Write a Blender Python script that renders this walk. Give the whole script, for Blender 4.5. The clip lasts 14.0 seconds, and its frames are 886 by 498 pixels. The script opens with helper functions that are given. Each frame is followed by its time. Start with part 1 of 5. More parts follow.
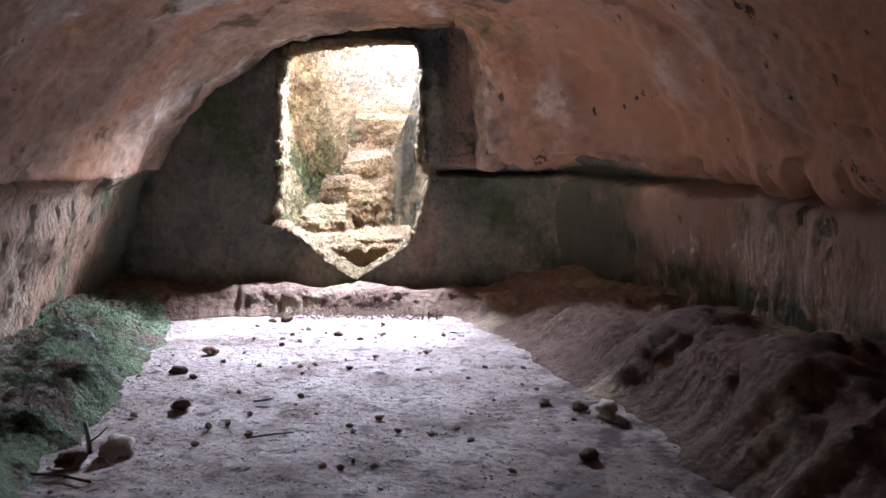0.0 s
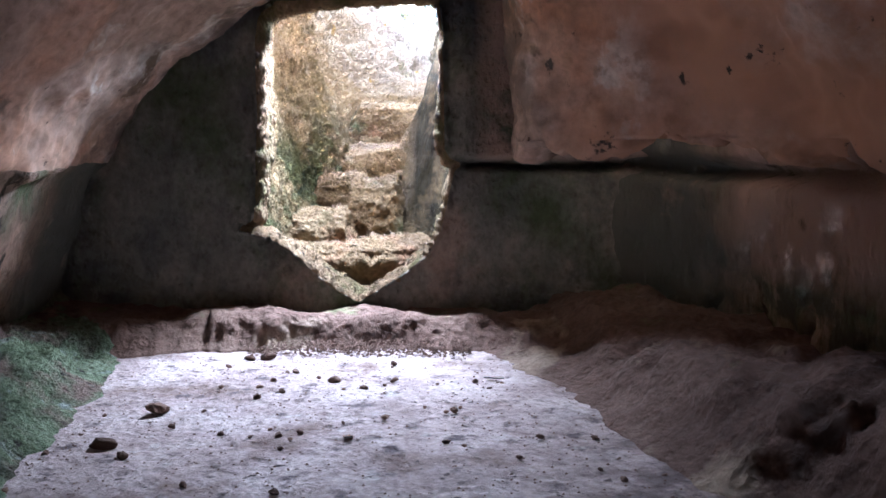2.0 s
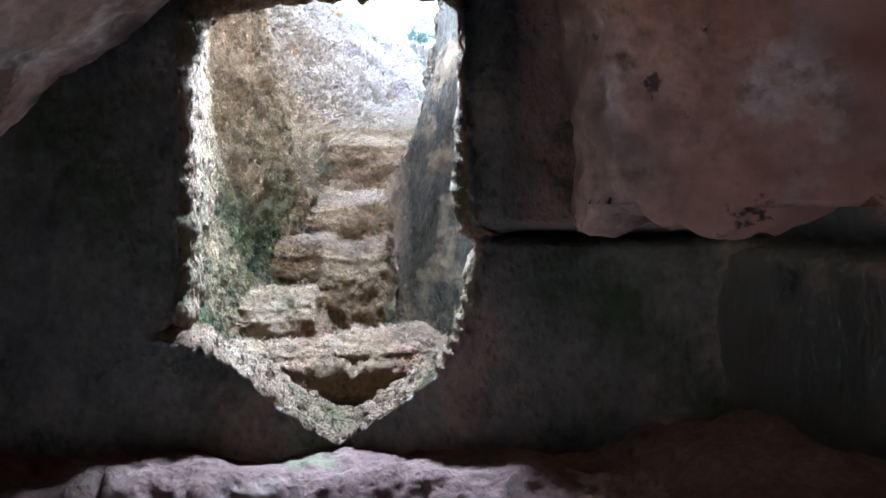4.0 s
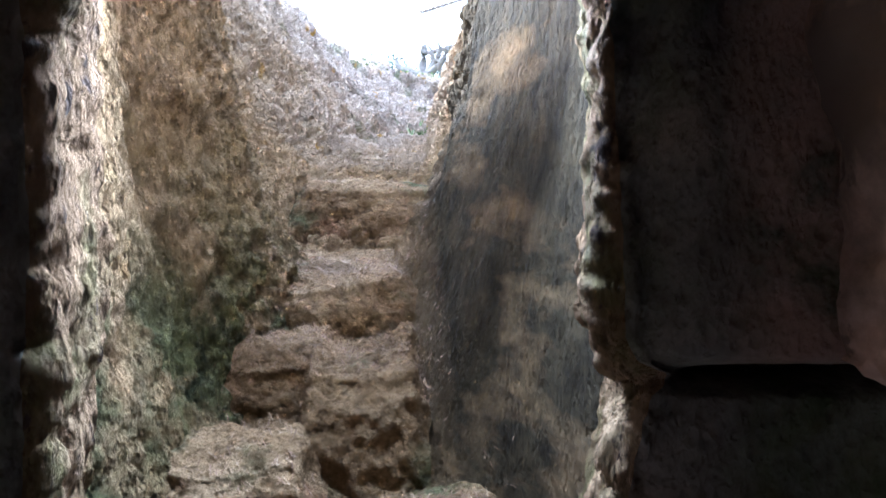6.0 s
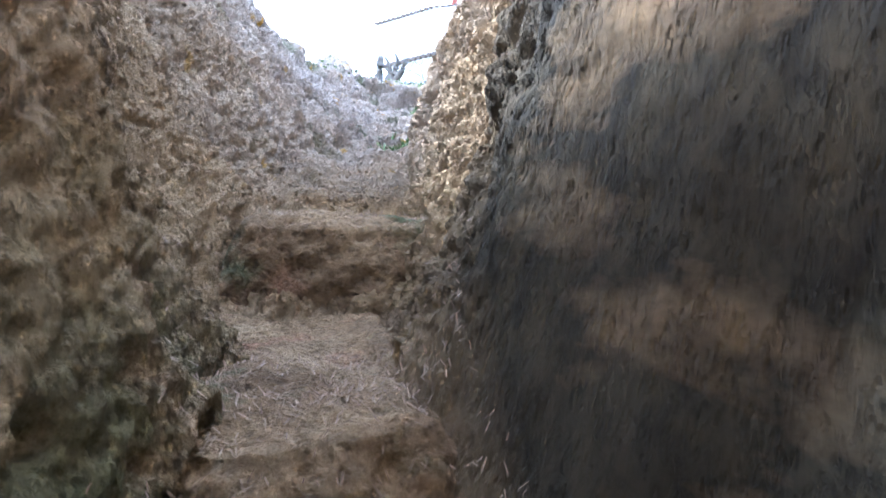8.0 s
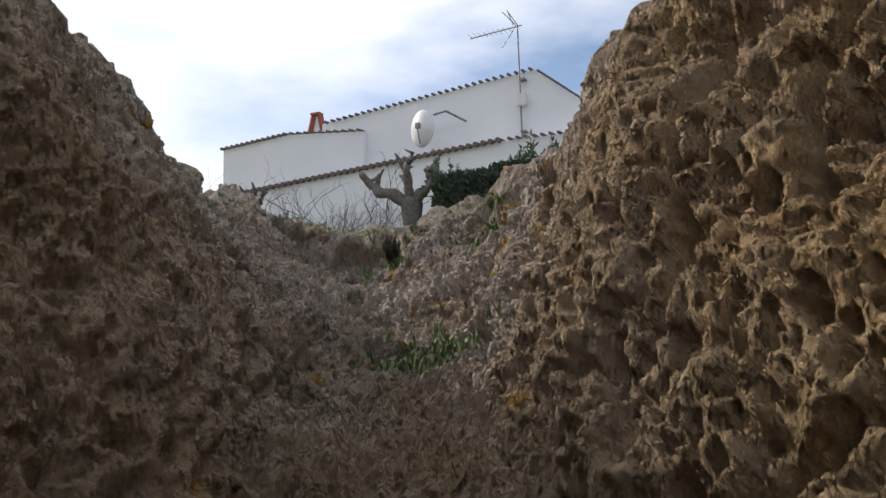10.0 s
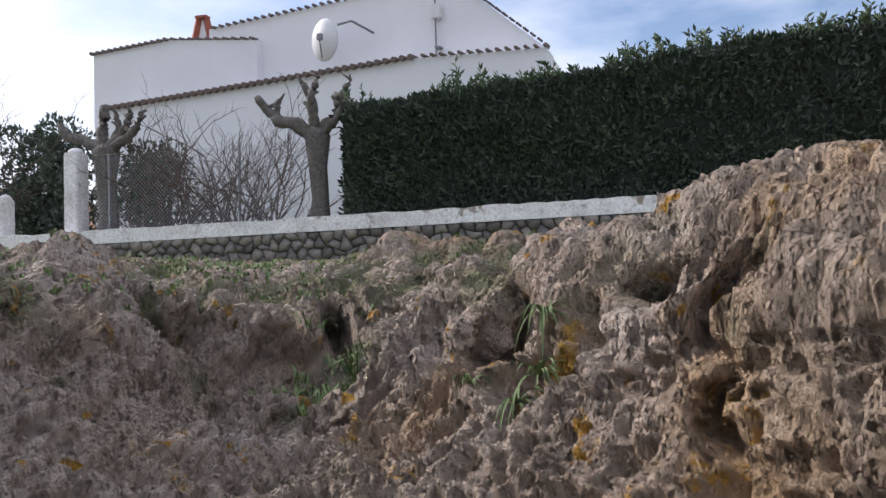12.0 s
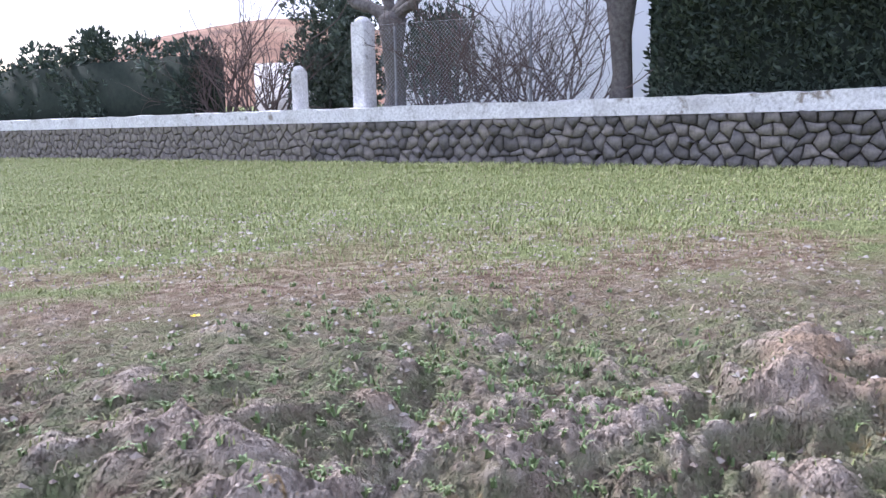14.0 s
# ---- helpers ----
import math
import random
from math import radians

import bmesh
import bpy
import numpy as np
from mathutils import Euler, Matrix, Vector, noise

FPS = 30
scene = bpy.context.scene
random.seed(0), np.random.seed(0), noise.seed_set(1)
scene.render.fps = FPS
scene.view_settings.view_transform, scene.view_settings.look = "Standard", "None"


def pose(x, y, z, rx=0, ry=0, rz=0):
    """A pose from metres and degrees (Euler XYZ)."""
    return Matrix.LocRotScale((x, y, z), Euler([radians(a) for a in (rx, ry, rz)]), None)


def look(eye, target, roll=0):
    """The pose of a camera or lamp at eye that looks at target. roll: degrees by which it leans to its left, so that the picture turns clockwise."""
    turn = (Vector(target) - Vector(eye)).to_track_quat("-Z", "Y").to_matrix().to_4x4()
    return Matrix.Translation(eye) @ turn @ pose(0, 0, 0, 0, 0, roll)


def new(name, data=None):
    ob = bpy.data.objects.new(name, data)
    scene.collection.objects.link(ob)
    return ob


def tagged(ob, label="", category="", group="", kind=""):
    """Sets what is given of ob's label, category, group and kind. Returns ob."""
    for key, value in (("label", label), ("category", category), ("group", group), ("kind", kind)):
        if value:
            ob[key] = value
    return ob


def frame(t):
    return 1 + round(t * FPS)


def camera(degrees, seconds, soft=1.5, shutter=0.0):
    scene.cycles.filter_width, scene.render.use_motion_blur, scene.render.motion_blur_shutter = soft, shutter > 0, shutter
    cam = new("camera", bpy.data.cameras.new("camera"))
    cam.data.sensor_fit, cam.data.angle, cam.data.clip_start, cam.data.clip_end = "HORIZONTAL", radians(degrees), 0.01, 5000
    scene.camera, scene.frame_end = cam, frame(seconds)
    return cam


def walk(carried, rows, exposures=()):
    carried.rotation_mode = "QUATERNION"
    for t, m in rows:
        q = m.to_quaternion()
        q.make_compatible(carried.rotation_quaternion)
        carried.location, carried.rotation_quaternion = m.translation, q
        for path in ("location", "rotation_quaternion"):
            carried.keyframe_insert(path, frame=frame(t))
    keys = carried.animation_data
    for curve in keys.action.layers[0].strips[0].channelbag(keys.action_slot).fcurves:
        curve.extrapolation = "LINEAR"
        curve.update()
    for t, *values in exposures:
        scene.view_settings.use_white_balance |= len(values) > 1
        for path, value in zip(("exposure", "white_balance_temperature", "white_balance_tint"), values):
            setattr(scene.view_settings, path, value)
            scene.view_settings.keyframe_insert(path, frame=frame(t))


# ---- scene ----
cam = camera(55.0, 14.0, soft=1.5)
PATH = [
    (0.0, pose(0.000, 0.000, 1.200, 83.00, -0.00, 0.00)),
    (0.5, pose(-0.012, 0.276, 1.184, 82.90, -0.01, -0.10)),
    (1.0, pose(-0.030, 0.616, 1.143, 83.00, -0.01, -0.10)),
    (1.5, pose(-0.042, 0.963, 1.118, 83.00, 0.10, -0.01)),
    (2.0, pose(-0.120, 1.354, 1.100, 83.20, 0.15, 0.38)),
    (2.5, pose(-0.150, 1.809, 1.117, 83.00, 0.25, 0.37)),
    (3.0, pose(-0.240, 2.220, 1.163, 83.00, 0.32, 0.16)),
    (3.5, pose(-0.312, 2.628, 1.186, 84.20, 0.40, -1.66)),
    (4.0, pose(-0.366, 3.056, 1.224, 85.20, 0.43, -2.27)),
    (6.5, pose(-0.666, 5.092, 1.318, 88.03, 0.57, -5.21)),
    (7.0, pose(-0.702, 5.455, 1.316, 87.93, 0.43, -5.49)),
    (7.5, pose(-0.684, 5.808, 1.333, 87.84, 0.35, -6.19)),
    (8.75, pose(-0.740, 7.300, 1.800, 92.40, 0.60, -12.20)),
    (9.40, pose(-0.870, 8.450, 2.080, 94.90, 0.80, -15.90)),
    (10.0, pose(-1.152, 9.458, 2.127, 97.50, 0.93, -19.60)),
    (10.5, pose(-1.165, 9.949, 2.422, 95.03, -0.71, -23.06)),
    (11.0, pose(-1.161, 10.346, 2.588, 96.11, -0.50, -23.84)),
    (11.5, pose(-0.934, 11.068, 2.846, 96.30, -0.16, -24.09)),
    (12.0, pose(-0.795, 11.534, 3.238, 90.62, 0.93, -26.87)),
    (12.5, pose(-0.628, 12.032, 3.377, 86.59, 0.30, -24.53)),
    (13.0, pose(-0.554, 12.500, 3.656, 80.98, -0.73, -20.74)),
    (13.5, pose(-0.459, 13.009, 3.967, 80.55, 1.01, -11.61)),
    (14.0, pose(-0.392, 13.412, 4.307, 79.22, 0.89, -7.89)),
]
walk(cam, PATH, exposures=[(0.0, 5.3, 5300, 12), (1.0, 5.1, 5200, 12), (2.0, 4.7, 5000, 11), (3.0, 4.3, 4800, 9), (4.2, 4.25, 4500, 7), (6.3, 3.45, 4950, 11), (7.7, 3.35, 4700, 11), (9.8, 0.25, 6150, 12), (10.5, 0.6, 6350, 14), (11.0, 0.3, 6350, 16), (12.0, 0.45, 6000, 18), (12.5, 1.2, 5700, 20), (13.1, 1.6, 5600, 20), (14.0, 1.1, 5400, 25)])
# ---- world, sun, exposure ----
world = bpy.data.worlds.new("world")
scene.world = world
world.use_nodes = True
wn, wl = world.node_tree.nodes, world.node_tree.links
wn.clear()
SUN_AZ, SUN_EL = -38.0, 34.0          # degrees from +y (negative: to the west of it), height
# area lamp added out of sight above the lintel, standing in for doorway daylight
door_light = bpy.data.lights.new("doorway_daylight", "AREA")
door_light.shape, door_light.size, door_light.size_y = "RECTANGLE", 0.62, 0.3
door_light.energy = 22
door_light.color = (0.94, 0.97, 1.0)
door_lamp = new("doorway_daylight", door_light)
door_lamp.matrix_world = look((-0.5, 6.86, 2.16), (-0.85, 3.8, 0.9))

w_out = wn.new("ShaderNodeOutputWorld")
w_bg = wn.new("ShaderNodeBackground")
w_sky = wn.new("ShaderNodeTexSky")
w_sky.sky_type = "NISHITA"
w_sky.sun_disc = False
w_sky.sun_elevation = radians(SUN_EL)
w_sky.sun_rotation = radians(SUN_AZ)
w_sky.air_density, w_sky.dust_density, w_sky.ozone_density = 1.0, 1.5, 1.0
w_dim = wn.new("ShaderNodeVectorMath")
w_dim.operation = "SCALE"
w_dim.inputs["Scale"].default_value = 0.11
w_tc = wn.new("ShaderNodeTexCoord")
w_map = wn.new("ShaderNodeMapping")
w_map.inputs["Scale"].default_value = (1.0, 1.0, 2.6)
w_map.inputs["Location"].default_value = (0.35, 0.1, 0.2)
w_n = wn.new("ShaderNodeTexNoise")
w_n.inputs["Scale"].default_value = 2.1
w_n.inputs["Detail"].default_value = 7.0
w_n.inputs["Roughness"].default_value = 0.52
w_ramp = wn.new("ShaderNodeValToRGB")
w_ramp.color_ramp.elements[0].position = 0.36
w_ramp.color_ramp.elements[1].position = 0.62
w_mix = wn.new("ShaderNodeMix")
w_mix.data_type = "RGBA"
w_mix.inputs["B"].default_value = (0.93, 0.945, 0.98, 1)
wl.new(w_sky.outputs["Color"], w_dim.inputs[0])
wl.new(w_tc.outputs["Generated"], w_map.inputs["Vector"])
wl.new(w_map.outputs["Vector"], w_n.inputs["Vector"])
wl.new(w_n.outputs["Fac"], w_ramp.inputs["Fac"])
wl.new(w_ramp.outputs["Color"], w_mix.inputs["Factor"])
wl.new(w_dim.outputs["Vector"], w_mix.inputs["A"])
wl.new(w_mix.outputs["Result"], w_bg.inputs["Color"])
wl.new(w_bg.outputs["Background"], w_out.inputs["Surface"])

sun_data = bpy.data.lights.new("sun", "SUN")
sun_data.energy = 3.1
sun_data.angle = radians(9)
sun_data.color = (1.0, 0.93, 0.82)
sun = new("sun", sun_data)
az, el = radians(SUN_AZ), radians(SUN_EL)
to_sun = Vector((math.sin(az) * math.cos(el), math.cos(az) * math.cos(el), math.sin(el)))
sun.matrix_world = look(to_sun * 60, (0, 0, 0))

# ---- materials ----


def shader(name, rough=0.9, spec=0.25):
    m = bpy.data.materials.new(name)
    m.use_nodes = True
    b = m.node_tree.nodes["Principled BSDF"]
    b.inputs["Roughness"].default_value = rough
    b.inputs["Specular IOR Level"].default_value = spec
    return m, m.node_tree.nodes, m.node_tree.links, b


def coords(n, l, stretch):
    tc = n.new("ShaderNodeTexCoord")
    mp = n.new("ShaderNodeMapping")
    mp.inputs["Scale"].default_value = stretch
    l.new(tc.outputs["Object"], mp.inputs["Vector"])
    return mp.outputs["Vector"]


def noise_node(n, l, vec, scale, detail=6.0, rough=0.6):
    t = n.new("ShaderNodeTexNoise")
    t.inputs["Scale"].default_value = scale
    t.inputs["Detail"].default_value = detail
    t.inputs["Roughness"].default_value = rough
    l.new(vec, t.inputs["Vector"])
    return t.outputs["Fac"]


def ramp(n, l, fac, stops):
    r = n.new("ShaderNodeValToRGB")
    e = r.color_ramp.elements
    while len(e) < len(stops):
        e.new(0.5)
    for k, (p, c) in enumerate(stops):
        e[k].position = p
        e[k].color = (*c, 1) if len(c) == 3 else c
    l.new(fac, r.inputs["Fac"])
    return r.outputs["Color"]


def blend(n, l, fac, a, b, mode="MIX"):
    m = n.new("ShaderNodeMix")
    m.data_type = "RGBA"
    m.blend_type = mode
    for sock, v in (("Factor", fac), ("A", a), ("B", b)):
        if isinstance(v, (int, float)):
            m.inputs[sock].default_value = v
        elif isinstance(v, tuple):
            m.inputs[sock].default_value = (*v, 1)
        else:
            l.new(v, m.inputs[sock])
    return m.outputs["Result"]


def mask(n, l, vec, scale, lo, hi, detail=5.0):
    return ramp(n, l, noise_node(n, l, vec, scale, detail), [(lo, (0, 0, 0)), (hi, (1, 1, 1))])


def bump(n, l, b, hs, strength=0.6, dist=0.02):
    prev = None
    for h, s, d in hs:
        bp = n.new("ShaderNodeBump")
        bp.inputs["Strength"].default_value = s
        bp.inputs["Distance"].default_value = d
        l.new(h, bp.inputs["Height"])
        if prev is not None:
            l.new(prev, bp.inputs["Normal"])
        prev = bp.outputs["Normal"]
    l.new(prev, b.inputs["Normal"])


def pits(n, l, vec, scale):
    v = n.new("ShaderNodeTexVoronoi")
    v.inputs["Scale"].default_value = scale
    l.new(vec, v.inputs["Vector"])
    return ramp(n, l, v.outputs["Distance"], [(0.0, (0, 0, 0)), (0.45, (1, 1, 1))])


def rock_mat(name, tones, patches, stretch=(1, 1, 1), size=1.0, pit=24.0, relief=1.0, rough=0.92):
    """tones: three base colours, dark to light; patches: (colour, scale, lo, hi) laid over them."""
    m, n, l, b = shader(name, rough, 0.15)
    vec = coords(n, l, stretch)
    big = noise_node(n, l, vec, 1.6 * size, 8, 0.62)
    fine = noise_node(n, l, vec, 22 * size, 8, 0.65)
    col = ramp(n, l, big, [(0.3, tones[0]), (0.5, tones[1]), (0.68, tones[2])])
    for c, s, lo, hi in patches:
        col = blend(n, l, mask(n, l, vec, s, lo, hi, 7), col, c)
    grain = ramp(n, l, fine, [(0.3, (0.42, 0.4, 0.37)), (0.5, (0.95, 0.95, 0.95)), (0.7, (1.4, 1.4, 1.4))])
    col = blend(n, l, 0.55, col, grain, "MULTIPLY")
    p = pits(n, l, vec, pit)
    # pits darkened in the colour, as the shade inside them
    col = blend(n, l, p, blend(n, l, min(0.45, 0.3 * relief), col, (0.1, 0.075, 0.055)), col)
    l.new(col, b.inputs["Base Color"])
    p2 = pits(n, l, vec, pit * 2.3)
    bump(n, l, b, [(noise_node(n, l, vec, 9 * size, 12, 0.75), min(1.0, 0.9 * relief), 0.09 * relief), (p, min(1.0, 0.7 * relief), 0.03 * relief), (p2, min(1.0, 0.6 * relief), 0.014 * relief), (fine, min(1.0, 0.8 * relief), 0.015 * relief)])
    return m


def plain_mat(name, c1, c2, scale=6.0, rough=0.8, relief=0.2, spec=0.3, metal=0.0, rand=0.0):
    m, n, l, b = shader(name, rough, spec)
    vec = coords(n, l, (1, 1, 1))
    f = noise_node(n, l, vec, scale, 8, 0.65)
    col = ramp(n, l, f, [(0.3, c1), (0.7, c2)])
    if rand:
        oi = n.new("ShaderNodeObjectInfo")
        col = blend(n, l, rand, col, ramp(n, l, oi.outputs["Random"], [(0, (0.5, 0.48, 0.46)), (0.5, (1, 1, 1)), (1, (1.5, 1.42, 1.3))]), "MULTIPLY")
    l.new(col, b.inputs["Base Color"])
    b.inputs["Metallic"].default_value = metal
    if relief:
        bump(n, l, b, [(noise_node(n, l, vec, scale * 4, 8, 0.7), relief, 0.02)])
    return m


def leaf_mat(name, c1, c2, c3):
    m, n, l, b = shader(name, 0.65, 0.3)
    g = n.new("ShaderNodeNewGeometry")
    vec = coords(n, l, (1, 1, 1))
    c = ramp(n, l, g.outputs["Random Per Island"], [(0.0, c1), (0.6, c2), (1.0, c3)])
    c = blend(n, l, mask(n, l, vec, 1.3, 0.4, 0.65), c, blend(n, l, 0.5, c, c2, "MIX"))
    l.new(c, b.inputs["Base Color"])
    b.inputs["Subsurface Weight"].default_value = 0.0
    return m


M_VAULT = rock_mat("vault_plaster", [(0.32, 0.23, 0.18), (0.5, 0.37, 0.29), (0.62, 0.5, 0.42)],
                   [((0.55, 0.3, 0.18), 0.7, 0.47, 0.62), ((0.7, 0.63, 0.56), 1.5, 0.56, 0.61), ((0.19, 0.14, 0.1), 2.2, 0.57, 0.63), ((0.12, 0.08, 0.06), 9.0, 0.68, 0.72), ((0.22, 0.2, 0.12), 1.0, 0.6, 0.7)],
                   (1, 0.8, 1), 0.9, 9, 0.32)
M_LOWER = rock_mat("lower_wall_rock", [(0.2, 0.155, 0.11), (0.47, 0.335, 0.25), (0.6, 0.465, 0.37)],
                   [((0.17, 0.19, 0.1), 1.4, 0.5, 0.6), ((0.58, 0.38, 0.27), 1.1, 0.5, 0.6), ((0.1, 0.075, 0.05), 5.5, 0.57, 0.63)],
                   (1.2, 1.2, 0.5), 1.0, 15, 1.0)
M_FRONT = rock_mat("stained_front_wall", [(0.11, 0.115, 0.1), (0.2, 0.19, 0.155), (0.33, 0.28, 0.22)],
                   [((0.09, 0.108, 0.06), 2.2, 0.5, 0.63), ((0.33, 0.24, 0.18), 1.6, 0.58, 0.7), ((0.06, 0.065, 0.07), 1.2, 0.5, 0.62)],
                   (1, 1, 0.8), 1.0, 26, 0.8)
M_DIRT = rock_mat("packed_dirt", [(0.26, 0.195, 0.178), (0.42, 0.33, 0.305), (0.54, 0.455, 0.425)],
                  [((0.19, 0.13, 0.11), 2.2, 0.53, 0.66), ((0.13, 0.1, 0.1), 7.0, 0.57, 0.66), ((0.5, 0.44, 0.41), 6.0, 0.62, 0.72), ((0.1, 0.075, 0.07), 16.0, 0.62, 0.68)], (1, 1, 1), 1.5, 14, 0.7)
M_BANK = rock_mat("red_soil", [(0.095, 0.056, 0.042), (0.15, 0.092, 0.07), (0.22, 0.148, 0.112)],
                  [((0.12, 0.14, 0.06), 2.0, 0.6, 0.7), ((0.38, 0.29, 0.21), 1.4, 0.55, 0.66)], (1, 1, 0.8), 1.2, 16, 0.7)
M_MOSS = rock_mat("mossy_rock", [(0.08, 0.085, 0.055), (0.17, 0.21, 0.12), (0.3, 0.35, 0.23)],
                  [((0.2, 0.14, 0.11), 2.4, 0.48, 0.6), ((0.34, 0.38, 0.34), 6.0, 0.6, 0.7), ((0.05, 0.045, 0.035), 8.0, 0.58, 0.66)], (1, 1, 1), 1.4, 26, 1.1)
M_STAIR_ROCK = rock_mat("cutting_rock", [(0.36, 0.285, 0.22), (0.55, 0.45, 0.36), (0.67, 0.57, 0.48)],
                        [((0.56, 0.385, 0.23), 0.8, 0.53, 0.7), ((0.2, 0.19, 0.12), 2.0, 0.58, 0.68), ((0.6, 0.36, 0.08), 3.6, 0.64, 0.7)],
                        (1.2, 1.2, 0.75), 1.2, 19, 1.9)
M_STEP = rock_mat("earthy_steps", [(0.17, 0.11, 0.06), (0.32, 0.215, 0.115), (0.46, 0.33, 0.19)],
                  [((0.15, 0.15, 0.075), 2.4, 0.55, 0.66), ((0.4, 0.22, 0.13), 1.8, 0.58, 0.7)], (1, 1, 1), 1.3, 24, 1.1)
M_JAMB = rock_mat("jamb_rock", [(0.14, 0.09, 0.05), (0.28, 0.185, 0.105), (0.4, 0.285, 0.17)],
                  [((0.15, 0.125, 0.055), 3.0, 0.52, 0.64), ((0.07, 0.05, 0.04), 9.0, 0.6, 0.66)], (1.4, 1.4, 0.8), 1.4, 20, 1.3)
M_STONE = plain_mat("dark_stone", (0.1, 0.06, 0.045), (0.26, 0.17, 0.13), 30, 0.95, 0.6, 0.15, 0, 0.8)
M_PALE = plain_mat("pale_stone", (0.4, 0.34, 0.28), (0.6, 0.54, 0.47), 25, 0.95, 0.5, 0.15, 0, 0.5)
M_WALLSTONE = plain_mat("rubble_stone", (0.1, 0.094, 0.09), (0.25, 0.232, 0.215), 9, 0.92, 0.7, 0.15, 0, 0.75)
M_MORTAR = plain_mat("dark_joint", (0.09, 0.085, 0.078), (0.17, 0.16, 0.148), 14, 0.95, 0.5, 0.1)
M_CAP = rock_mat("worn_whitewash", [(0.55, 0.53, 0.51), (0.72, 0.71, 0.7), (0.8, 0.79, 0.78)], [((0.3, 0.26, 0.22), 1.3, 0.6, 0.64), ((0.4, 0.39, 0.37), 5.0, 0.6, 0.7)], (1, 1, 1), 1.0, 30, 0.25)
M_WHITE = plain_mat("white_render", (0.7, 0.7, 0.72), (0.78, 0.78, 0.79), 0.35, 0.85, 0.05, 0.2)
M_TILE = plain_mat("roof_tile", (0.09, 0.075, 0.07), (0.19, 0.15, 0.13), 4, 0.85, 0.3, 0.2)
M_BRICKRED = plain_mat("red_clay", (0.26, 0.08, 0.05), (0.36, 0.13, 0.09), 6, 0.8, 0.2)
M_METAL = plain_mat("grey_metal", (0.16, 0.16, 0.17), (0.3, 0.3, 0.31), 9, 0.5, 0.0, 0.5, 0.7)
M_WIRE = plain_mat("galvanised_wire", (0.3, 0.3, 0.31), (0.42, 0.42, 0.43), 9, 0.55, 0.0, 0.5, 0.5)
M_DISH = plain_mat("dish_paint", (0.6, 0.6, 0.6), (0.7, 0.7, 0.7), 3, 0.5, 0.0)
M_BARK = plain_mat("rough_bark", (0.08, 0.072, 0.066), (0.19, 0.175, 0.16), 14, 0.95, 0.9, 0.1)
M_TWIG = plain_mat("bare_twig", (0.08, 0.06, 0.055), (0.16, 0.125, 0.11), 14, 0.9, 0.3, 0.1)
M_DRY = plain_mat("dry_straw", (0.32, 0.25, 0.17), (0.5, 0.42, 0.3), 20, 0.9, 0.2)
M_PAPER = plain_mat("white_scrap", (0.7, 0.7, 0.72), (0.82, 0.82, 0.84), 20, 0.7, 0.1)
M_HEDGE = leaf_mat("hedge_leaf", (0.042, 0.058, 0.044), (0.065, 0.09, 0.065), (0.13, 0.16, 0.115))
# for sheets behind the leaves, coloured as dark as the hedge's inner shade
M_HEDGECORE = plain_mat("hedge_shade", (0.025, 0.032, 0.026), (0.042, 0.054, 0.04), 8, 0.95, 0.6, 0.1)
M_SPRIG = leaf_mat("sprig_leaf", (0.05, 0.08, 0.04), (0.09, 0.13, 0.07), (0.14, 0.19, 0.1))
M_BUSH = leaf_mat("grey_bush_leaf", (0.06, 0.08, 0.06), (0.1, 0.13, 0.095), (0.16, 0.18, 0.14))
M_GRASS = leaf_mat("grass_blade", (0.2, 0.235, 0.085), (0.31, 0.345, 0.13), (0.44, 0.44, 0.2))
M_WEED = leaf_mat("weed_leaf", (0.11, 0.15, 0.06), (0.17, 0.23, 0.09), (0.27, 0.33, 0.14))


def field_colour(n, l, vec):
    """Bare stony soil that turns to thin grass away from the rocks."""
    soil = ramp(n, l, noise_node(n, l, vec, 9, 8, 0.7), [(0.36, (0.15, 0.095, 0.062)), (0.5, (0.31, 0.222, 0.148)), (0.64, (0.5, 0.41, 0.31))])
    green = ramp(n, l, noise_node(n, l, vec, 5, 8, 0.7), [(0.3, (0.18, 0.21, 0.08)), (0.7, (0.34, 0.38, 0.16))])
    sep = n.new("ShaderNodeSeparateXYZ")
    l.new(vec, sep.inputs[0])
    mr = n.new("ShaderNodeMapRange")
    mr.inputs["From Min"].default_value, mr.inputs["From Max"].default_value = 18.2, 21.5
    l.new(sep.outputs["Y"], mr.inputs["Value"])
    add = n.new("ShaderNodeMath")
    add.operation = "ADD"
    l.new(mr.outputs["Result"], add.inputs[0])
    l.new(mask(n, l, vec, 1.1, 0.48, 0.64, 8), add.inputs[1])
    add.use_clamp = True
    return blend(n, l, add.outputs["Value"], soil, green)


def ground_mat():
    m, n, l, b = shader("field_ground", 0.95, 0.1)
    vec = coords(n, l, (1, 1, 1))
    l.new(field_colour(n, l, vec), b.inputs["Base Color"])
    bump(n, l, b, [(noise_node(n, l, vec, 6, 12, 0.75), 1.0, 0.14), (pits(n, l, vec, 15), 1.0, 0.05), (noise_node(n, l, vec, 50, 6, 0.7), 0.8, 0.03)])
    return m


M_GROUND = ground_mat()


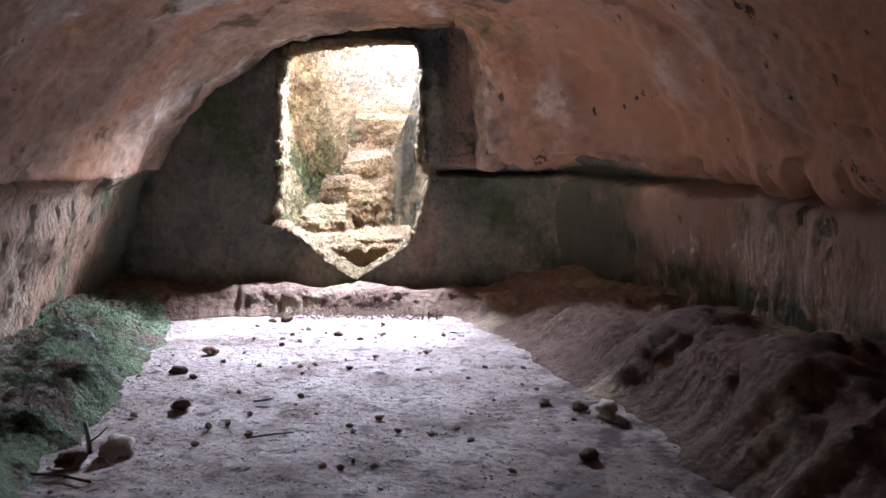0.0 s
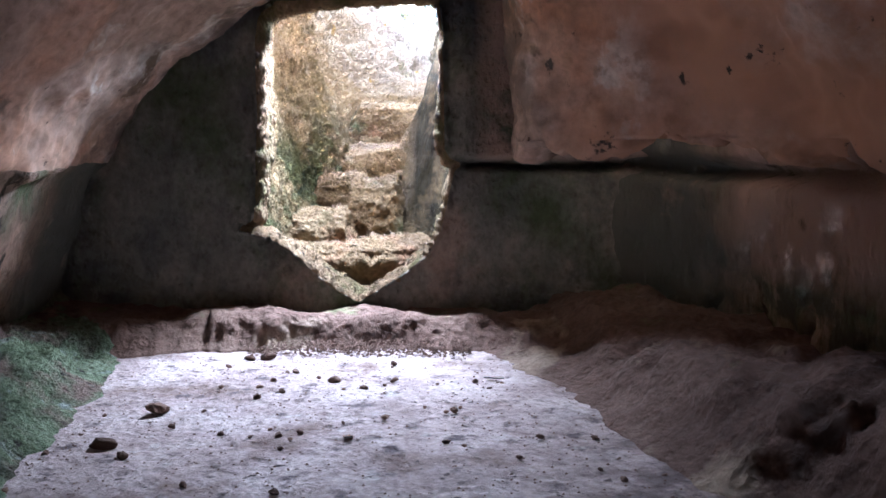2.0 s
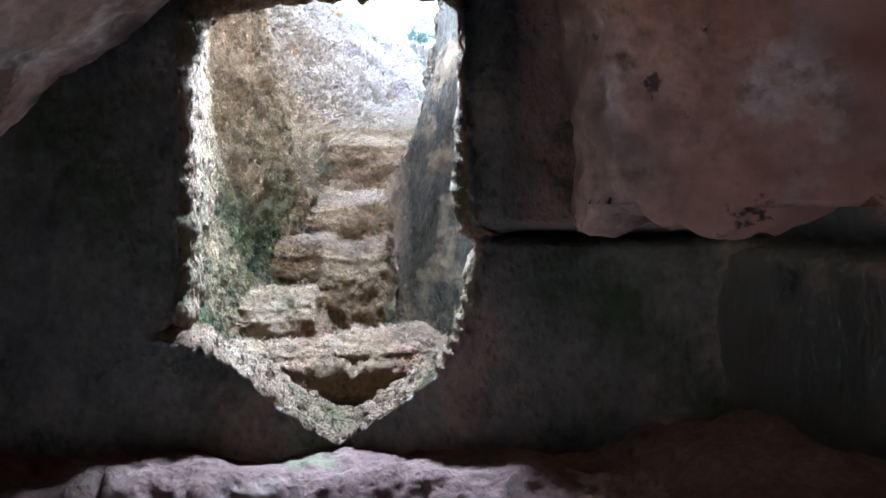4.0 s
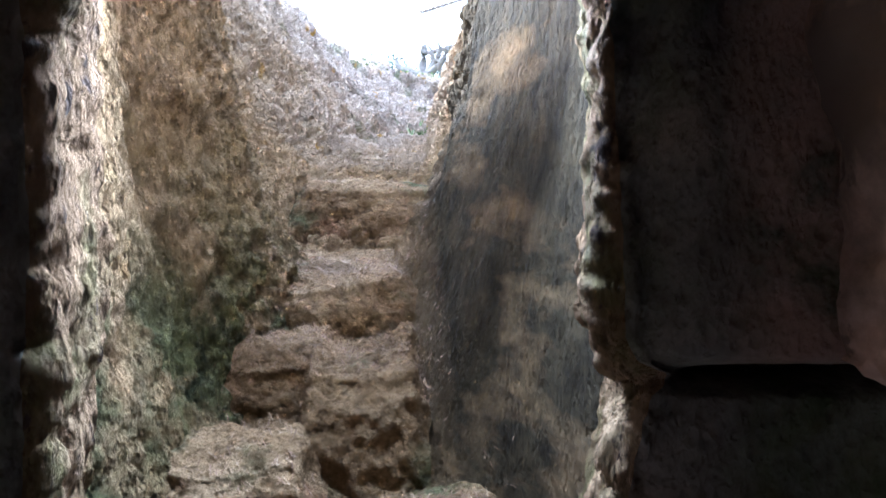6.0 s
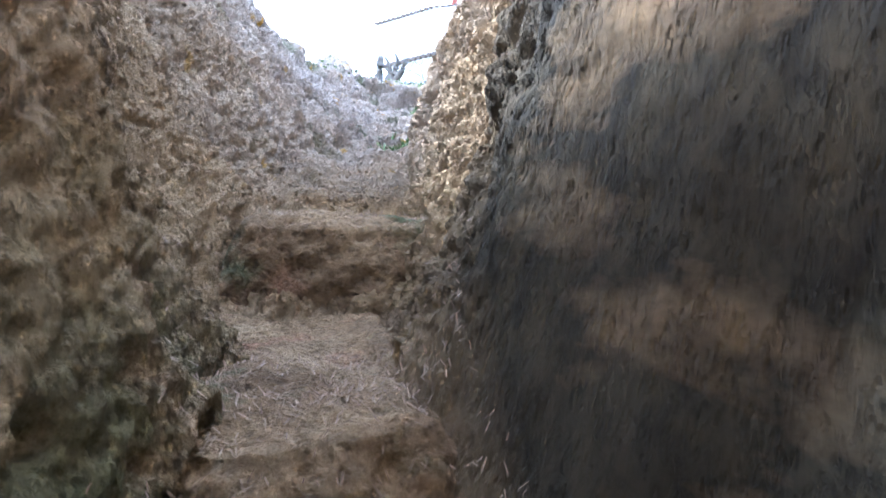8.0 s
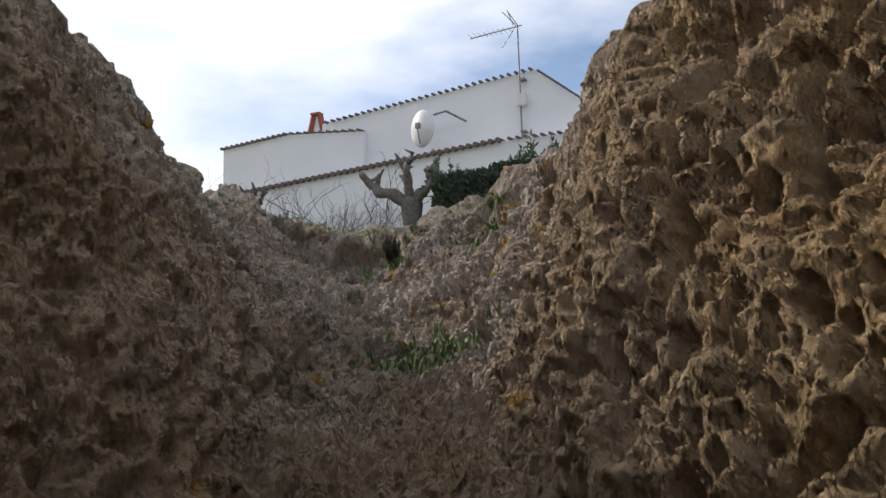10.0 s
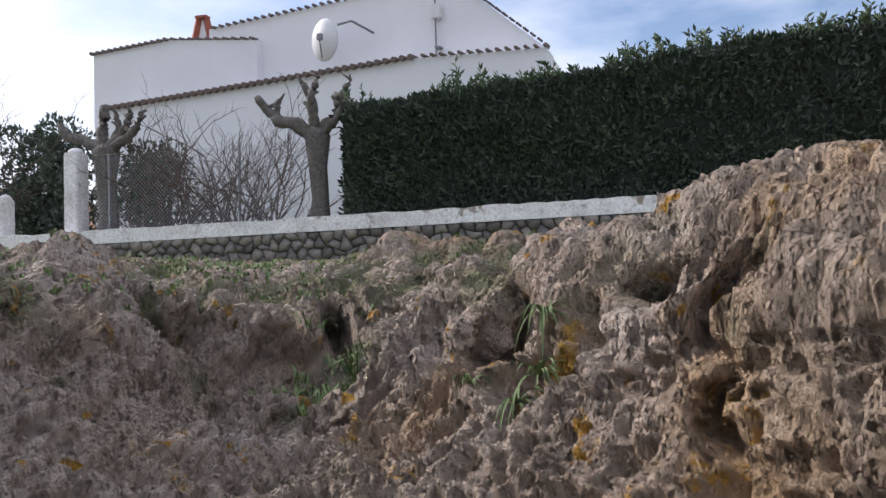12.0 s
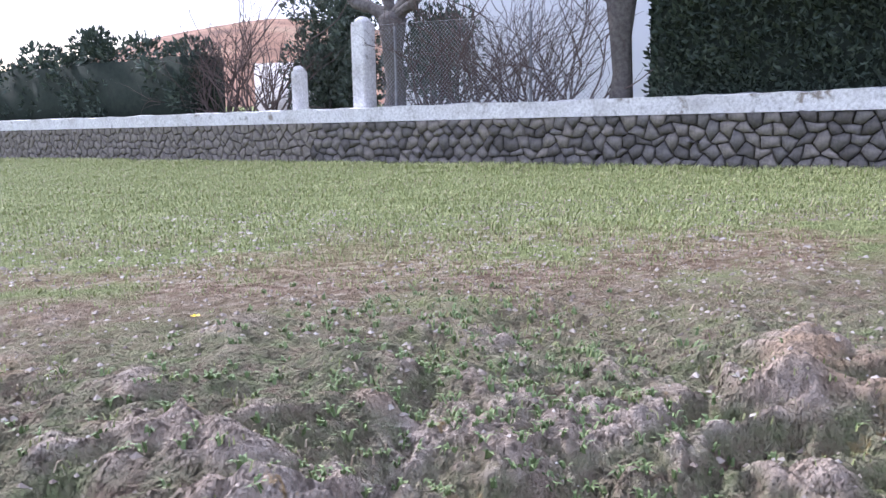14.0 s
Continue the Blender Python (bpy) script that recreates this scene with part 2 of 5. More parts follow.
def lap(m, colour, spans, scale, lo, hi):
    """Lay a second tone over a rock material inside soft spans of the place, broken up by noise."""
    n, l = m.node_tree.nodes, m.node_tree.links
    b = n["Principled BSDF"]
    base = b.inputs["Base Color"].links[0].from_socket
    vec = coords(n, l, (1, 1, 1))
    pos = n.new("ShaderNodeSeparateXYZ")
    l.new(vec, pos.inputs[0])
    fac = mask(n, l, vec, scale, lo, hi, 8)
    for axis, a, c in spans:
        mr = n.new("ShaderNodeMapRange")
        mr.inputs["From Min"].default_value, mr.inputs["From Max"].default_value = a, c
        l.new(pos.outputs[axis], mr.inputs["Value"])
        mt = n.new("ShaderNodeMath")
        mt.operation = "MULTIPLY"
        l.new(mr.outputs["Result"], mt.inputs[0])
        l.new(fac, mt.inputs[1])
        fac = mt.outputs["Value"]
    l.new(blend(n, l, fac, base, colour), b.inputs["Base Color"])


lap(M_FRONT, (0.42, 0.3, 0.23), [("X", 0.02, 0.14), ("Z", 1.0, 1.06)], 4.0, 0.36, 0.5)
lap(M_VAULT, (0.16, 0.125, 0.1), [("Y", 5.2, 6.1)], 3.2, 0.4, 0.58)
lap(M_VAULT, (0.56, 0.32, 0.2), [("X", 0.35, 0.8)], 0.9, 0.4, 0.56)
lap(M_VAULT, (0.09, 0.07, 0.055), [("X", 0.1, 0.3)], 7.0, 0.64, 0.68)
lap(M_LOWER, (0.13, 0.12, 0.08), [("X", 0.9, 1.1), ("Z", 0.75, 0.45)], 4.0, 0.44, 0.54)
lap(M_LOWER, (0.54, 0.36, 0.27), [("X", 0.9, 1.1), ("Z", 0.45, 0.62), ("Y", 5.75, 5.45)], 2.2, 0.36, 0.46)
# dark soil patches and the right jamb's shadow, both put into the floor colour
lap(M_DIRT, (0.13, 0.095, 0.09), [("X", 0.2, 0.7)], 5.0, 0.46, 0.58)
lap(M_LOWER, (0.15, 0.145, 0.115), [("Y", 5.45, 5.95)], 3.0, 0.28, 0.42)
M_HILL = rock_mat("hill_scrub", [(0.16, 0.1, 0.07), (0.3, 0.17, 0.11), (0.4, 0.26, 0.17)], [((0.1, 0.11, 0.06), 0.05, 0.5, 0.6)], (0.05, 0.05, 0.05), 1, 5, 0.3)

# ---- mesh tools ----
_rng = np.random.default_rng(7)
_PERM = np.concatenate([_rng.permutation(256)] * 3).astype(np.int64)
_GRAD = _rng.normal(size=(256, 3))
_GRAD /= np.linalg.norm(_GRAD, axis=1)[:, None]
_OFFS = _rng.random((256, 3))


def pnoise(p):
    """Gradient noise at an array of points (..., 3), about -0.7 to 0.7."""
    i = np.floor(p).astype(np.int64)
    f = p - i
    u = f * f * f * (f * (f * 6 - 15) + 10)
    out = 0.0
    for dx in (0, 1):
        for dy in (0, 1):
            for dz in (0, 1):
                h = _PERM[_PERM[_PERM[(i[..., 0] + dx) & 255] + ((i[..., 1] + dy) & 255)] + ((i[..., 2] + dz) & 255)]
                g = _GRAD[h]
                d = (f[..., 0] - dx) * g[..., 0] + (f[..., 1] - dy) * g[..., 1] + (f[..., 2] - dz) * g[..., 2]
                w = (u[..., 0] if dx else 1 - u[..., 0]) * (u[..., 1] if dy else 1 - u[..., 1]) * (u[..., 2] if dz else 1 - u[..., 2])
                out = out + w * d
    return out


def fbm(p, scale, octaves=4, gain=0.5):
    out, a = 0.0, 1.0
    for o in range(octaves):
        out = out + a * pnoise(p * scale * 2 ** o + 17.3 * o)
        a *= gain
    return out


def worley(p, scale):
    """Distance to the nearest of one random point per cell."""
    q = p * scale
    i = np.floor(q).astype(np.int64)
    best = np.full(q.shape[:-1], 9.0)
    for dx in (-1, 0, 1):
        for dy in (-1, 0, 1):
            for dz in (-1, 0, 1):
                h = _PERM[_PERM[_PERM[(i[..., 0] + dx) & 255] + ((i[..., 1] + dy) & 255)] + ((i[..., 2] + dz) & 255)]
                c = i + np.array((dx, dy, dz)) + _OFFS[h]
                best = np.minimum(best, ((q - c) ** 2).sum(-1))
    return np.sqrt(best)


def sm(a, b, x):
    t = np.clip((x - a) / (b - a), 0, 1)
    return t * t * (3 - 2 * t)


def normals(p):
    n = np.cross(np.gradient(p, axis=1), np.gradient(p, axis=0))
    return n / np.maximum(np.linalg.norm(n, axis=-1, keepdims=True), 1e-9)


def sheet(name, p, mat, closed=False, keep=None, flip=False):
    """A grid of points (rows, columns, 3) as one smooth mesh."""
    r, c = p.shape[:2]
    idx = np.arange(r * c).reshape(r, c)
    a, b2, d, e = idx[:-1, :-1], idx[:-1, 1:], idx[1:, 1:], idx[1:, :-1]
    if closed:
        nx = np.roll(idx, -1, axis=1)
        a, b2, d, e = idx[:-1], nx[:-1], nx[1:], idx[1:]
    q = np.stack([a, e, d, b2] if flip else [a, b2, d, e], -1).reshape(-1, 4)
    if keep is not None:
        q = q[keep.reshape(-1)]
    me = bpy.data.meshes.new(name)
    me.from_pydata(p.reshape(-1, 3).tolist(), [], q.tolist())
    me.polygons.foreach_set("use_smooth", np.ones(len(me.polygons), bool))
    me.materials.append(mat)
    me.update()
    return new(name, me)


def mesh_ob(name, bm, mat, parent=None, label="", smooth=True):
    me = bpy.data.meshes.new(name)
    bm.to_mesh(me)
    bm.free()
    if smooth:
        me.polygons.foreach_set("use_smooth", np.ones(len(me.polygons), bool))
    me.materials.append(mat)
    ob = new(name, me)
    if parent is not None:
        ob.parent = parent
    if label:
        ob["label"] = label
    return ob


def part(name, bm, mat, parent, label="", smooth=False):
    return mesh_ob(name, bm, mat, parent, label, smooth)


def thing(name, m, label, category, group="", kind=""):
    ob = new(name)
    ob.matrix_world = m
    return tagged(ob, label, category, group, kind)


def box(bm, x0, x1, y0, y1, z0, z1, bevel=0.0):
    r = bmesh.ops.create_cube(bm, size=1.0)
    vs = r["verts"]
    for v in vs:
        v.co = Vector((x0 + (v.co.x + 0.5) * (x1 - x0), y0 + (v.co.y + 0.5) * (y1 - y0), z0 + (v.co.z + 0.5) * (z1 - z0)))
    if bevel:
        es = list({e for v in vs for e in v.link_edges})
        bmesh.ops.bevel(bm, geom=es, offset=bevel, segments=2, affect="EDGES")
    return bm


def tube(bm, pts, radii, sides=7, cap=True):
    pts = [Vector(p) for p in pts]
    rings = []
    for k, p in enumerate(pts):
        d = (pts[min(k + 1, len(pts) - 1)] - pts[max(k - 1, 0)]).normalized()
        ref = Vector((0, 0, 1)) if abs(d.z) < 0.9 else Vector((1, 0, 0))
        a = d.cross(ref).normalized()
        b = d.cross(a)
        rings.append([bm.verts.new(p + (a * math.cos(2 * math.pi * j / sides) + b * math.sin(2 * math.pi * j / sides)) * radii[k]) for j in range(sides)])
    for r0, r1 in zip(rings, rings[1:]):
        for j in range(sides):
            bm.faces.new((r0[j], r0[(j + 1) % sides], r1[(j + 1) % sides], r1[j]))
    if cap:
        bm.faces.new(rings[0][::-1])
        bm.faces.new(rings[-1])
    return bm


def stuff_mesh(name, verts, faces, mat, parent=None):
    me = bpy.data.meshes.new(name)
    me.from_pydata(verts, [], faces)
    me.materials.append(mat)
    ob = new(name, me)
    if parent is not None:
        ob.parent = parent
    return ob
# ---- the ground's height ----
WA = np.array((-10.14, 40.76))                 # a point on the garden wall, its way and its normal
WU, WN = np.array((0.7326, -0.6807)), np.array((0.6807, 0.7326))
GARDEN = pose(-10.14, 40.76, 0, 0, 0, -42.9)   # local x along the wall, y behind it


def wall_base(s):
    return 2.36 + 0.0288 * np.clip(s, -40, 45)


def ground_z(x, y):
    s = (x - WA[0]) * WU[0] + (y - WA[1]) * WU[1]
    d = -((x - WA[0]) * WN[0] + (y - WA[1]) * WN[1])
    p = np.stack([x, y, 0 * x], -1)
    return wall_base(s) + 0.02 * np.clip(d, 0, 11) + 0.07 * pnoise(p * 0.5) * sm(-1, 2, d) + 0.03 * pnoise(p * 1.9)


# ---- the rock cutting with the stair ----
def table(y, ys, vs):
    """Smooth interpolation through a table of stations."""
    out = np.interp(y, ys, vs)
    return 0.25 * np.interp(y - 0.05, ys, vs) + 0.5 * out + 0.25 * np.interp(y + 0.05, ys, vs)


ST = [6.6, 7.0, 7.4, 8.1, 8.7, 9.85, 10.2, 10.45, 11.0, 11.8, 12.5, 13.0, 13.15, 13.55, 13.75, 14.25, 14.66, 14.78, 15.1, 15.2, 15.8, 16.6, 18.5]
FLOOR_Z = [0.15, 0.3, 0.55, 1.0, 1.0, 0.98, 1.38, 1.5, 1.66, 1.86, 2.04, 2.16, 2.26, 2.28, 2.42, 2.5, 2.56, 2.78, 2.83, 3.06, 3.17, 3.2, 3.22]
LEFT_FLOOR = [-1.28, -1.26, -1.08, -0.86, -0.96, -1.16, -1.16, -1.16, -1.18, -0.94, -0.66, -0.48, -0.42, -0.32, -0.26, -0.2, -0.2, -0.22, -0.16, 0.0, 0.1, 0.2, 0.3]
LEFT_TOP = [-1.4, -1.42, -1.42, -1.38, -1.46, -1.66, -1.7, -1.72, -1.78, -1.74, -1.4, -1.24, -1.18, -1.12, -1.06, -0.9, -0.78, -0.72, -0.6, -0.5, -0.25, 0.0, 0.2]
RIGHT_FLOOR = [-0.04, -0.18, -0.48, -0.52, -0.44, -0.4, -0.3, -0.26, -0.18, 0.0, 0.18, 0.28, 0.3, 0.33, 0.34, 0.38, 0.42, 0.5, 0.55, 0.55, 0.62, 0.6, 0.6]
RIGHT_TOP = [0.05, 0.02, -0.02, -0.08, 0.1, 0.24, 0.3, 0.34, 0.4, 0.5, 0.74, 0.8, 0.8, 0.82, 0.84, 0.86, 0.86, 0.86, 0.9, 0.92, 0.95, 0.9, 0.9]
CUT_X0, CUT_X1, CUT_Y0, CUT_Y1 = -4.6, 5.2, 6.62, 18.6


def cutting():
    yy = np.concatenate([np.linspace(CUT_Y0, 15.6, 780), np.linspace(15.62, CUT_Y1, 170)])
    fz, lf, lt, rf, rt = (table(yy, ST, t)[:, None] for t in (FLOOR_Z, LEFT_FLOOR, LEFT_TOP, RIGHT_FLOOR, RIGHT_TOP))
    y2 = yy[:, None]
    ltz = 3.28 + 0.05 * np.exp(-((y2 - 12.7) / 0.8) ** 2) + 0.04 * np.sin(y2 * 2.3)
    crest = sm(11.2, 12.4, y2) * (1 - sm(13.5, 14.8, y2))
    rtz = 3.33 + 0.14 * crest + 0.12 * np.exp(-((y2 - 12.1) / 0.7) ** 2)
    fall = 0.15 + 0.27 * crest
    vee = sm(11.4, 13.2, y2)                       # the upper cutting is a worn gully, the lower has steep walls
    steep = sm(6.9, 7.4, y2) * (1 - sm(10.2, 11.6, y2))   # upright walls over a narrow trodden groove
    cols = []
    out0 = np.linspace(0, 1, 70)[None, :] ** 0.7
    xl_rim, xr_rim = lt - 0.55, rt + 0.6
    cols.append((CUT_X0 + (xl_rim - CUT_X0) * out0, None))
    t = np.linspace(0, 1, 26)[None, 1:]            # rounded left rim
    cols.append((xl_rim + 0.55 * t, ltz * np.ones_like(t) - 0.16 * t ** 3))
    t = np.linspace(0, 1, 190)[None, 1:]           # left wall
    cols.append((lt + (lf - lt) * (0.25 * t + 0.75 * (t ** (0.75 + 0.4 * vee + 2.6 * steep))), (ltz - 0.16) + (fz - ltz + 0.16) * (t * (1 - 0.35 * vee) + 0.35 * vee * np.sqrt(t))))
    t = np.linspace(0, 1, 60)[None, 1:-1]          # floor
    cols.append((lf + (rf - lf) * t, fz - 0.06 * np.sin(np.pi * t)))
    t = np.linspace(1, 0, 190)[None, 1:]           # right wall
    cols.append((rt + (rf - rt) * (0.25 * t + 0.75 * t ** (0.9 + 0.5 * vee + 2.6 * steep)), (rtz - fall) + (fz - rtz + fall) * (t * (1 - 0.35 * vee) + 0.35 * vee * np.sqrt(t))))
    t = np.linspace(1, 0, 26)[None, 1:]
    cols.append((xr_rim - 0.6 * t, rtz - fall * t ** 1.7))
    t = np.linspace(0, 1, 70)[None, 1:] ** 1.4
    cols.append((xr_rim + (CUT_X1 - xr_rim) * t, None))
    X = np.concatenate([c[0] * np.ones_like(y2) for c in cols], 1)
    Y = np.broadcast_to(y2, X.shape)
    G = ground_z(X, Y)
    Z = []
    k = 0
    for cx, cz in cols:
        w = cx.shape[1]
        Z.append(G[:, k:k + w] if cz is None else cz * np.ones_like(y2))
        k += w
    # carry the rims over to the open ground
    nl, nr = 70, 69
    rl, rr = ltz, rtz
    f = np.linspace(0, 1, nl)[None, :]
    Z[0] = G[:, :nl] + (rl - G[:, :nl]) * sm(0.45, 1.0, f)
    f = np.linspace(0, 1, nr)[None, :]
    Z[-1] = rr + (G[:, -nr:] - rr) * sm(0.0, 0.5, f)
    Z = np.concatenate(Z, 1)
    merge = sm(16.0, 17.6, Y)
    Z = Z * (1 - merge) + G * merge
    P = np.stack([X, Y, Z], -1)
    N = normals(P)
    if N[..., 2].mean() < 0:
        N = -N
    q = P * np.array((1.0, 1.0, 0.7))
    rim = np.minimum.reduce([sm(CUT_X0, CUT_X0 + 0.8, X), 1 - sm(CUT_X1 - 0.8, CUT_X1, X), 1 - sm(CUT_Y1 - 2.2, CUT_Y1, Y)])
    soft = 1 - 0.6 * sm(15.3, 17.2, Y)
    warp = q + 0.22 * np.stack([pnoise(q * 2.7), pnoise(q * 2.7 + 9), pnoise(q * 2.7 + 31)], -1)
    w1, w2, w3 = worley(warp, 3.1), worley(warp, 8.5), worley(q + 0.03 * pnoise(q * 20)[..., None], 19.0)
    w4 = worley(q + 0.015 * pnoise(q * 40)[..., None], 33.0)
    upper = sm(9, 12, Y)
    tops = sm(2.95, 3.2, Z) * sm(13.2, 14.6, Y)           # weathered rock heads are smoother
    worn = sm(12.2, 13.6, Y) * sm(2.4, 2.8, Z)            # weathered tops are lumpy, the walls pitted
    rid = np.abs(fbm(q, 2.6, 4, 0.55))
    d = 0.16 * fbm(q, 0.9, 3) + 0.07 * (1 - 2.2 * rid) * (1 - worn) + worn * 0.1 * (2.0 * np.abs(fbm(q / np.array((1, 1, 0.7)), 1.9, 4, 0.5)) - 0.5)
    d -= (0.05 + 0.09 * upper) * (1 - sm(0.12, 0.42, w1)) * soft * sm(-0.25, 0.15, pnoise(q * 1.1 + 3))
    d += 0.06 * (sm(0.05, 0.55, w2) - 0.6) * (0.6 + 0.4 * upper) + (1 - 0.5 * tops) * (0.058 * (sm(0.05, 0.6, w3) - 0.6) + 0.032 * (sm(0.05, 0.6, w4) - 0.6)) + 0.03 * (0.3 - np.abs(fbm(q, 9, 4, 0.65))) * (1 - 1.6 * worn)
    # clefts that run up the gully's sides, and domed outcrops on the open ground
    cl = np.abs(pnoise(warp * np.array((2.3, 2.3, 0.7)) + 4.2))
    flat = sm(2.95, 3.2, Z) * sm(13.2, 14.6, Y)
    d -= 0.15 * upper * soft * (1 - 0.8 * flat) * (1 - sm(0.0, 0.09, cl)) * sm(-0.1, 0.2, pnoise(q * 0.8 + 11))
    wb, wc = worley(warp, 1.55), worley(warp + 7.7, 3.4)
    calm = 1 - 0.75 * sm(15.3, 16.8, Y)
    d = d * (1 - 0.55 * sm(15.4, 16.8, Y))
    d += flat * calm * (0.38 * np.clip(0.45 - wb, 0, 1) + 0.22 * np.clip(0.42 - wc, 0, 1) - 0.07)
    # the right wall near the door was dressed smooth
    dressed = sm(-0.75, -0.45, X) * (1 - sm(7.9, 8.6, Y))
    keep_clear = (1 - 0.5 * (1 - sm(7.2, 8.6, Y))) * (1 - 0.85 * dressed)
    P = P + N * (d * rim * keep_clear)[..., None]
    P[..., 1] = np.where(Y <= CUT_Y0 + 0.3, Y, P[..., 1])
    # hollows dug into the gully's sides
    for hx, hy, hz, r, dep in HOLLOWS:
        q = P - np.array((hx, hy, hz))
        k = np.exp(-((q / np.array(r)) ** 2).sum(-1))
        way = -0.5 * N + (np.array((0.25, 0.85, 0.0)) if hy > 12.9 and hx > 0 else -0.5 * N)
        P = P + way * (dep * np.minimum(k * 1.8, 1.0))[..., None]
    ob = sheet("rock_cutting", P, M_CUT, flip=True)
    # soil and turf gather in the low places of the open ground
    turf = flat * (1 - sm(-0.045, 0.015, d + 0.04 * pnoise(q * 1.7) - 0.05 * sm(15.4, 17.0, Y)))
    at = ob.data.attributes.new("turf", "FLOAT", "POINT")
    at.data.foreach_set("value", turf.astype(np.float32).ravel())
    return tagged(ob, "rough pitted limestone cutting around the stair", "rock", kind="structure")


HOLLOWS = [(0.5, 15.15, 2.96, (0.05, 0.15, 0.14), 0.42), (0.74, 14.2, 3.0, (0.12, 0.09, 0.2), 0.3),
           (0.92, 13.5, 3.17, (0.14, 0.16, 0.05), 0.28), (0.9, 13.1, 3.08, (0.14, 0.09, 0.13), 0.3), (0.7, 13.0, 2.85, (0.07, 0.06, 0.07), 0.16),
           (-1.02, 8.4, 1.5, (0.2, 0.04, 0.045), 0.22), (-1.0, 8.62, 1.5, (0.2, 0.06, 0.03), 0.2), (-1.0, 8.85, 1.56, (0.2, 0.04, 0.05), 0.2), (-1.3, 7.64, 1.16, (0.2, 0.03, 0.03), 0.18),
           (-0.9, 13.7, 2.95, (0.16, 0.16, 0.1), 0.2), (-0.72, 14.5, 3.0, (0.12, 0.12, 0.12), 0.15), (0.3, 11.7, 2.2, (0.07, 0.06, 0.05), 0.16), (0.45, 12.4, 2.5, (0.07, 0.06, 0.05), 0.14)]


def cut_mat():
    """Pitted limestone, with soil and low green where turf has settled."""
    m = M_STAIR_ROCK
    n, l = m.node_tree.nodes, m.node_tree.links
    b = n["Principled BSDF"]
    base = b.inputs["Base Color"].links[0].from_socket
    vec = coords(n, l, (1, 1, 1))
    at = n.new("ShaderNodeAttribute")
    at.attribute_name = "turf"
    turf = ramp(n, l, noise_node(n, l, vec, 7, 8, 0.7), [(0.34, (0.24, 0.18, 0.13)), (0.5, (0.29, 0.27, 0.17)), (0.66, (0.22, 0.25, 0.12))])
    pos = n.new("ShaderNodeSeparateXYZ")
    l.new(vec, pos.inputs[0])
    # ochre rock, with the sun's orange on this side put into the colour
    sunlit_y = n.new("ShaderNodeMapRange")
    sunlit_y.inputs["From Min"].default_value, sunlit_y.inputs["From Max"].default_value = 12.6, 11.3
    l.new(pos.outputs["Y"], sunlit_y.inputs["Value"])
    sunlit_x = n.new("ShaderNodeMapRange")
    sunlit_x.inputs["From Min"].default_value, sunlit_x.inputs["From Max"].default_value = -0.3, 0.1
    l.new(pos.outputs["X"], sunlit_x.inputs["Value"])
    iron = n.new("ShaderNodeMath")
    iron.operation = "MULTIPLY"
    l.new(sunlit_y.outputs["Result"], iron.inputs[0])
    l.new(sunlit_x.outputs["Result"], iron.inputs[1])
    sunlit_mask = n.new("ShaderNodeMath")
    sunlit_mask.operation = "MULTIPLY"
    l.new(iron.outputs["Value"], sunlit_mask.inputs[0])
    l.new(mask(n, l, vec, 2.2, 0.34, 0.6, 8), sunlit_mask.inputs[1])
    base = blend(n, l, sunlit_mask.outputs["Value"], base, ramp(n, l, noise_node(n, l, vec, 9, 8, 0.7), [(0.35, (0.34, 0.2, 0.1)), (0.65, (0.62, 0.42, 0.24))]))
    # how near the door the rock lies, for the tones below
    near_door = n.new("ShaderNodeMapRange")
    near_door.inputs["From Min"].default_value, near_door.inputs["From Max"].default_value = 9.4, 8.2
    l.new(pos.outputs["Y"], near_door.inputs["Value"])
    # warm ochre rock near the door, banded along the tool marks on the dressed side
    band = coords(n, l, (0.8, 0.32, 1.0))
    ochre = ramp(n, l, noise_node(n, l, band, 4.5, 9, 0.72), [(0.3, (0.15, 0.095, 0.042)), (0.5, (0.37, 0.245, 0.115)), (0.7, (0.55, 0.395, 0.21))])
    warm = n.new("ShaderNodeMath")
    warm.operation = "MULTIPLY"
    fade = n.new("ShaderNodeMapRange")
    fade.inputs["From Min"].default_value, fade.inputs["From Max"].default_value = 13.2, 10.4
    l.new(pos.outputs["Y"], fade.inputs["Value"])
    l.new(fade.outputs["Result"], warm.inputs[0])
    warm.inputs[1].default_value = 0.85
    base = blend(n, l, warm.outputs["Value"], base, ochre)

    def ranged(axis, lo, hi):
        mr = n.new("ShaderNodeMapRange")
        mr.inputs["From Min"].default_value, mr.inputs["From Max"].default_value = lo, hi
        l.new(pos.outputs[axis], mr.inputs["Value"])
        return mr.outputs["Result"]

    def times(a, b):
        mt = n.new("ShaderNodeMath")
        mt.operation = "MULTIPLY"
        l.new(a, mt.inputs[0])
        l.new(b, mt.inputs[1])
        return mt.outputs["Value"]

    # dark stains, with the shade on the dressed wall put into their colour
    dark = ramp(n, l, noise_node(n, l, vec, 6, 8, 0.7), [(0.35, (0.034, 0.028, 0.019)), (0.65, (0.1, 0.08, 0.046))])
    dressed = times(near_door.outputs["Result"], ranged("X", -0.55, -0.35))
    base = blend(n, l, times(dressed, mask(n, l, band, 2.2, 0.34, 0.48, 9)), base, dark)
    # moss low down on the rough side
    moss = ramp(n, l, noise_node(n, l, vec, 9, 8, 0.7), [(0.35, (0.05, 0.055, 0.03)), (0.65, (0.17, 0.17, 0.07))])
    low = times(near_door.outputs["Result"], times(ranged("X", -0.6, -0.8), ranged("Z", 1.75, 0.95)))
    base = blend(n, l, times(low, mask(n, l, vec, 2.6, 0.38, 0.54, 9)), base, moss)
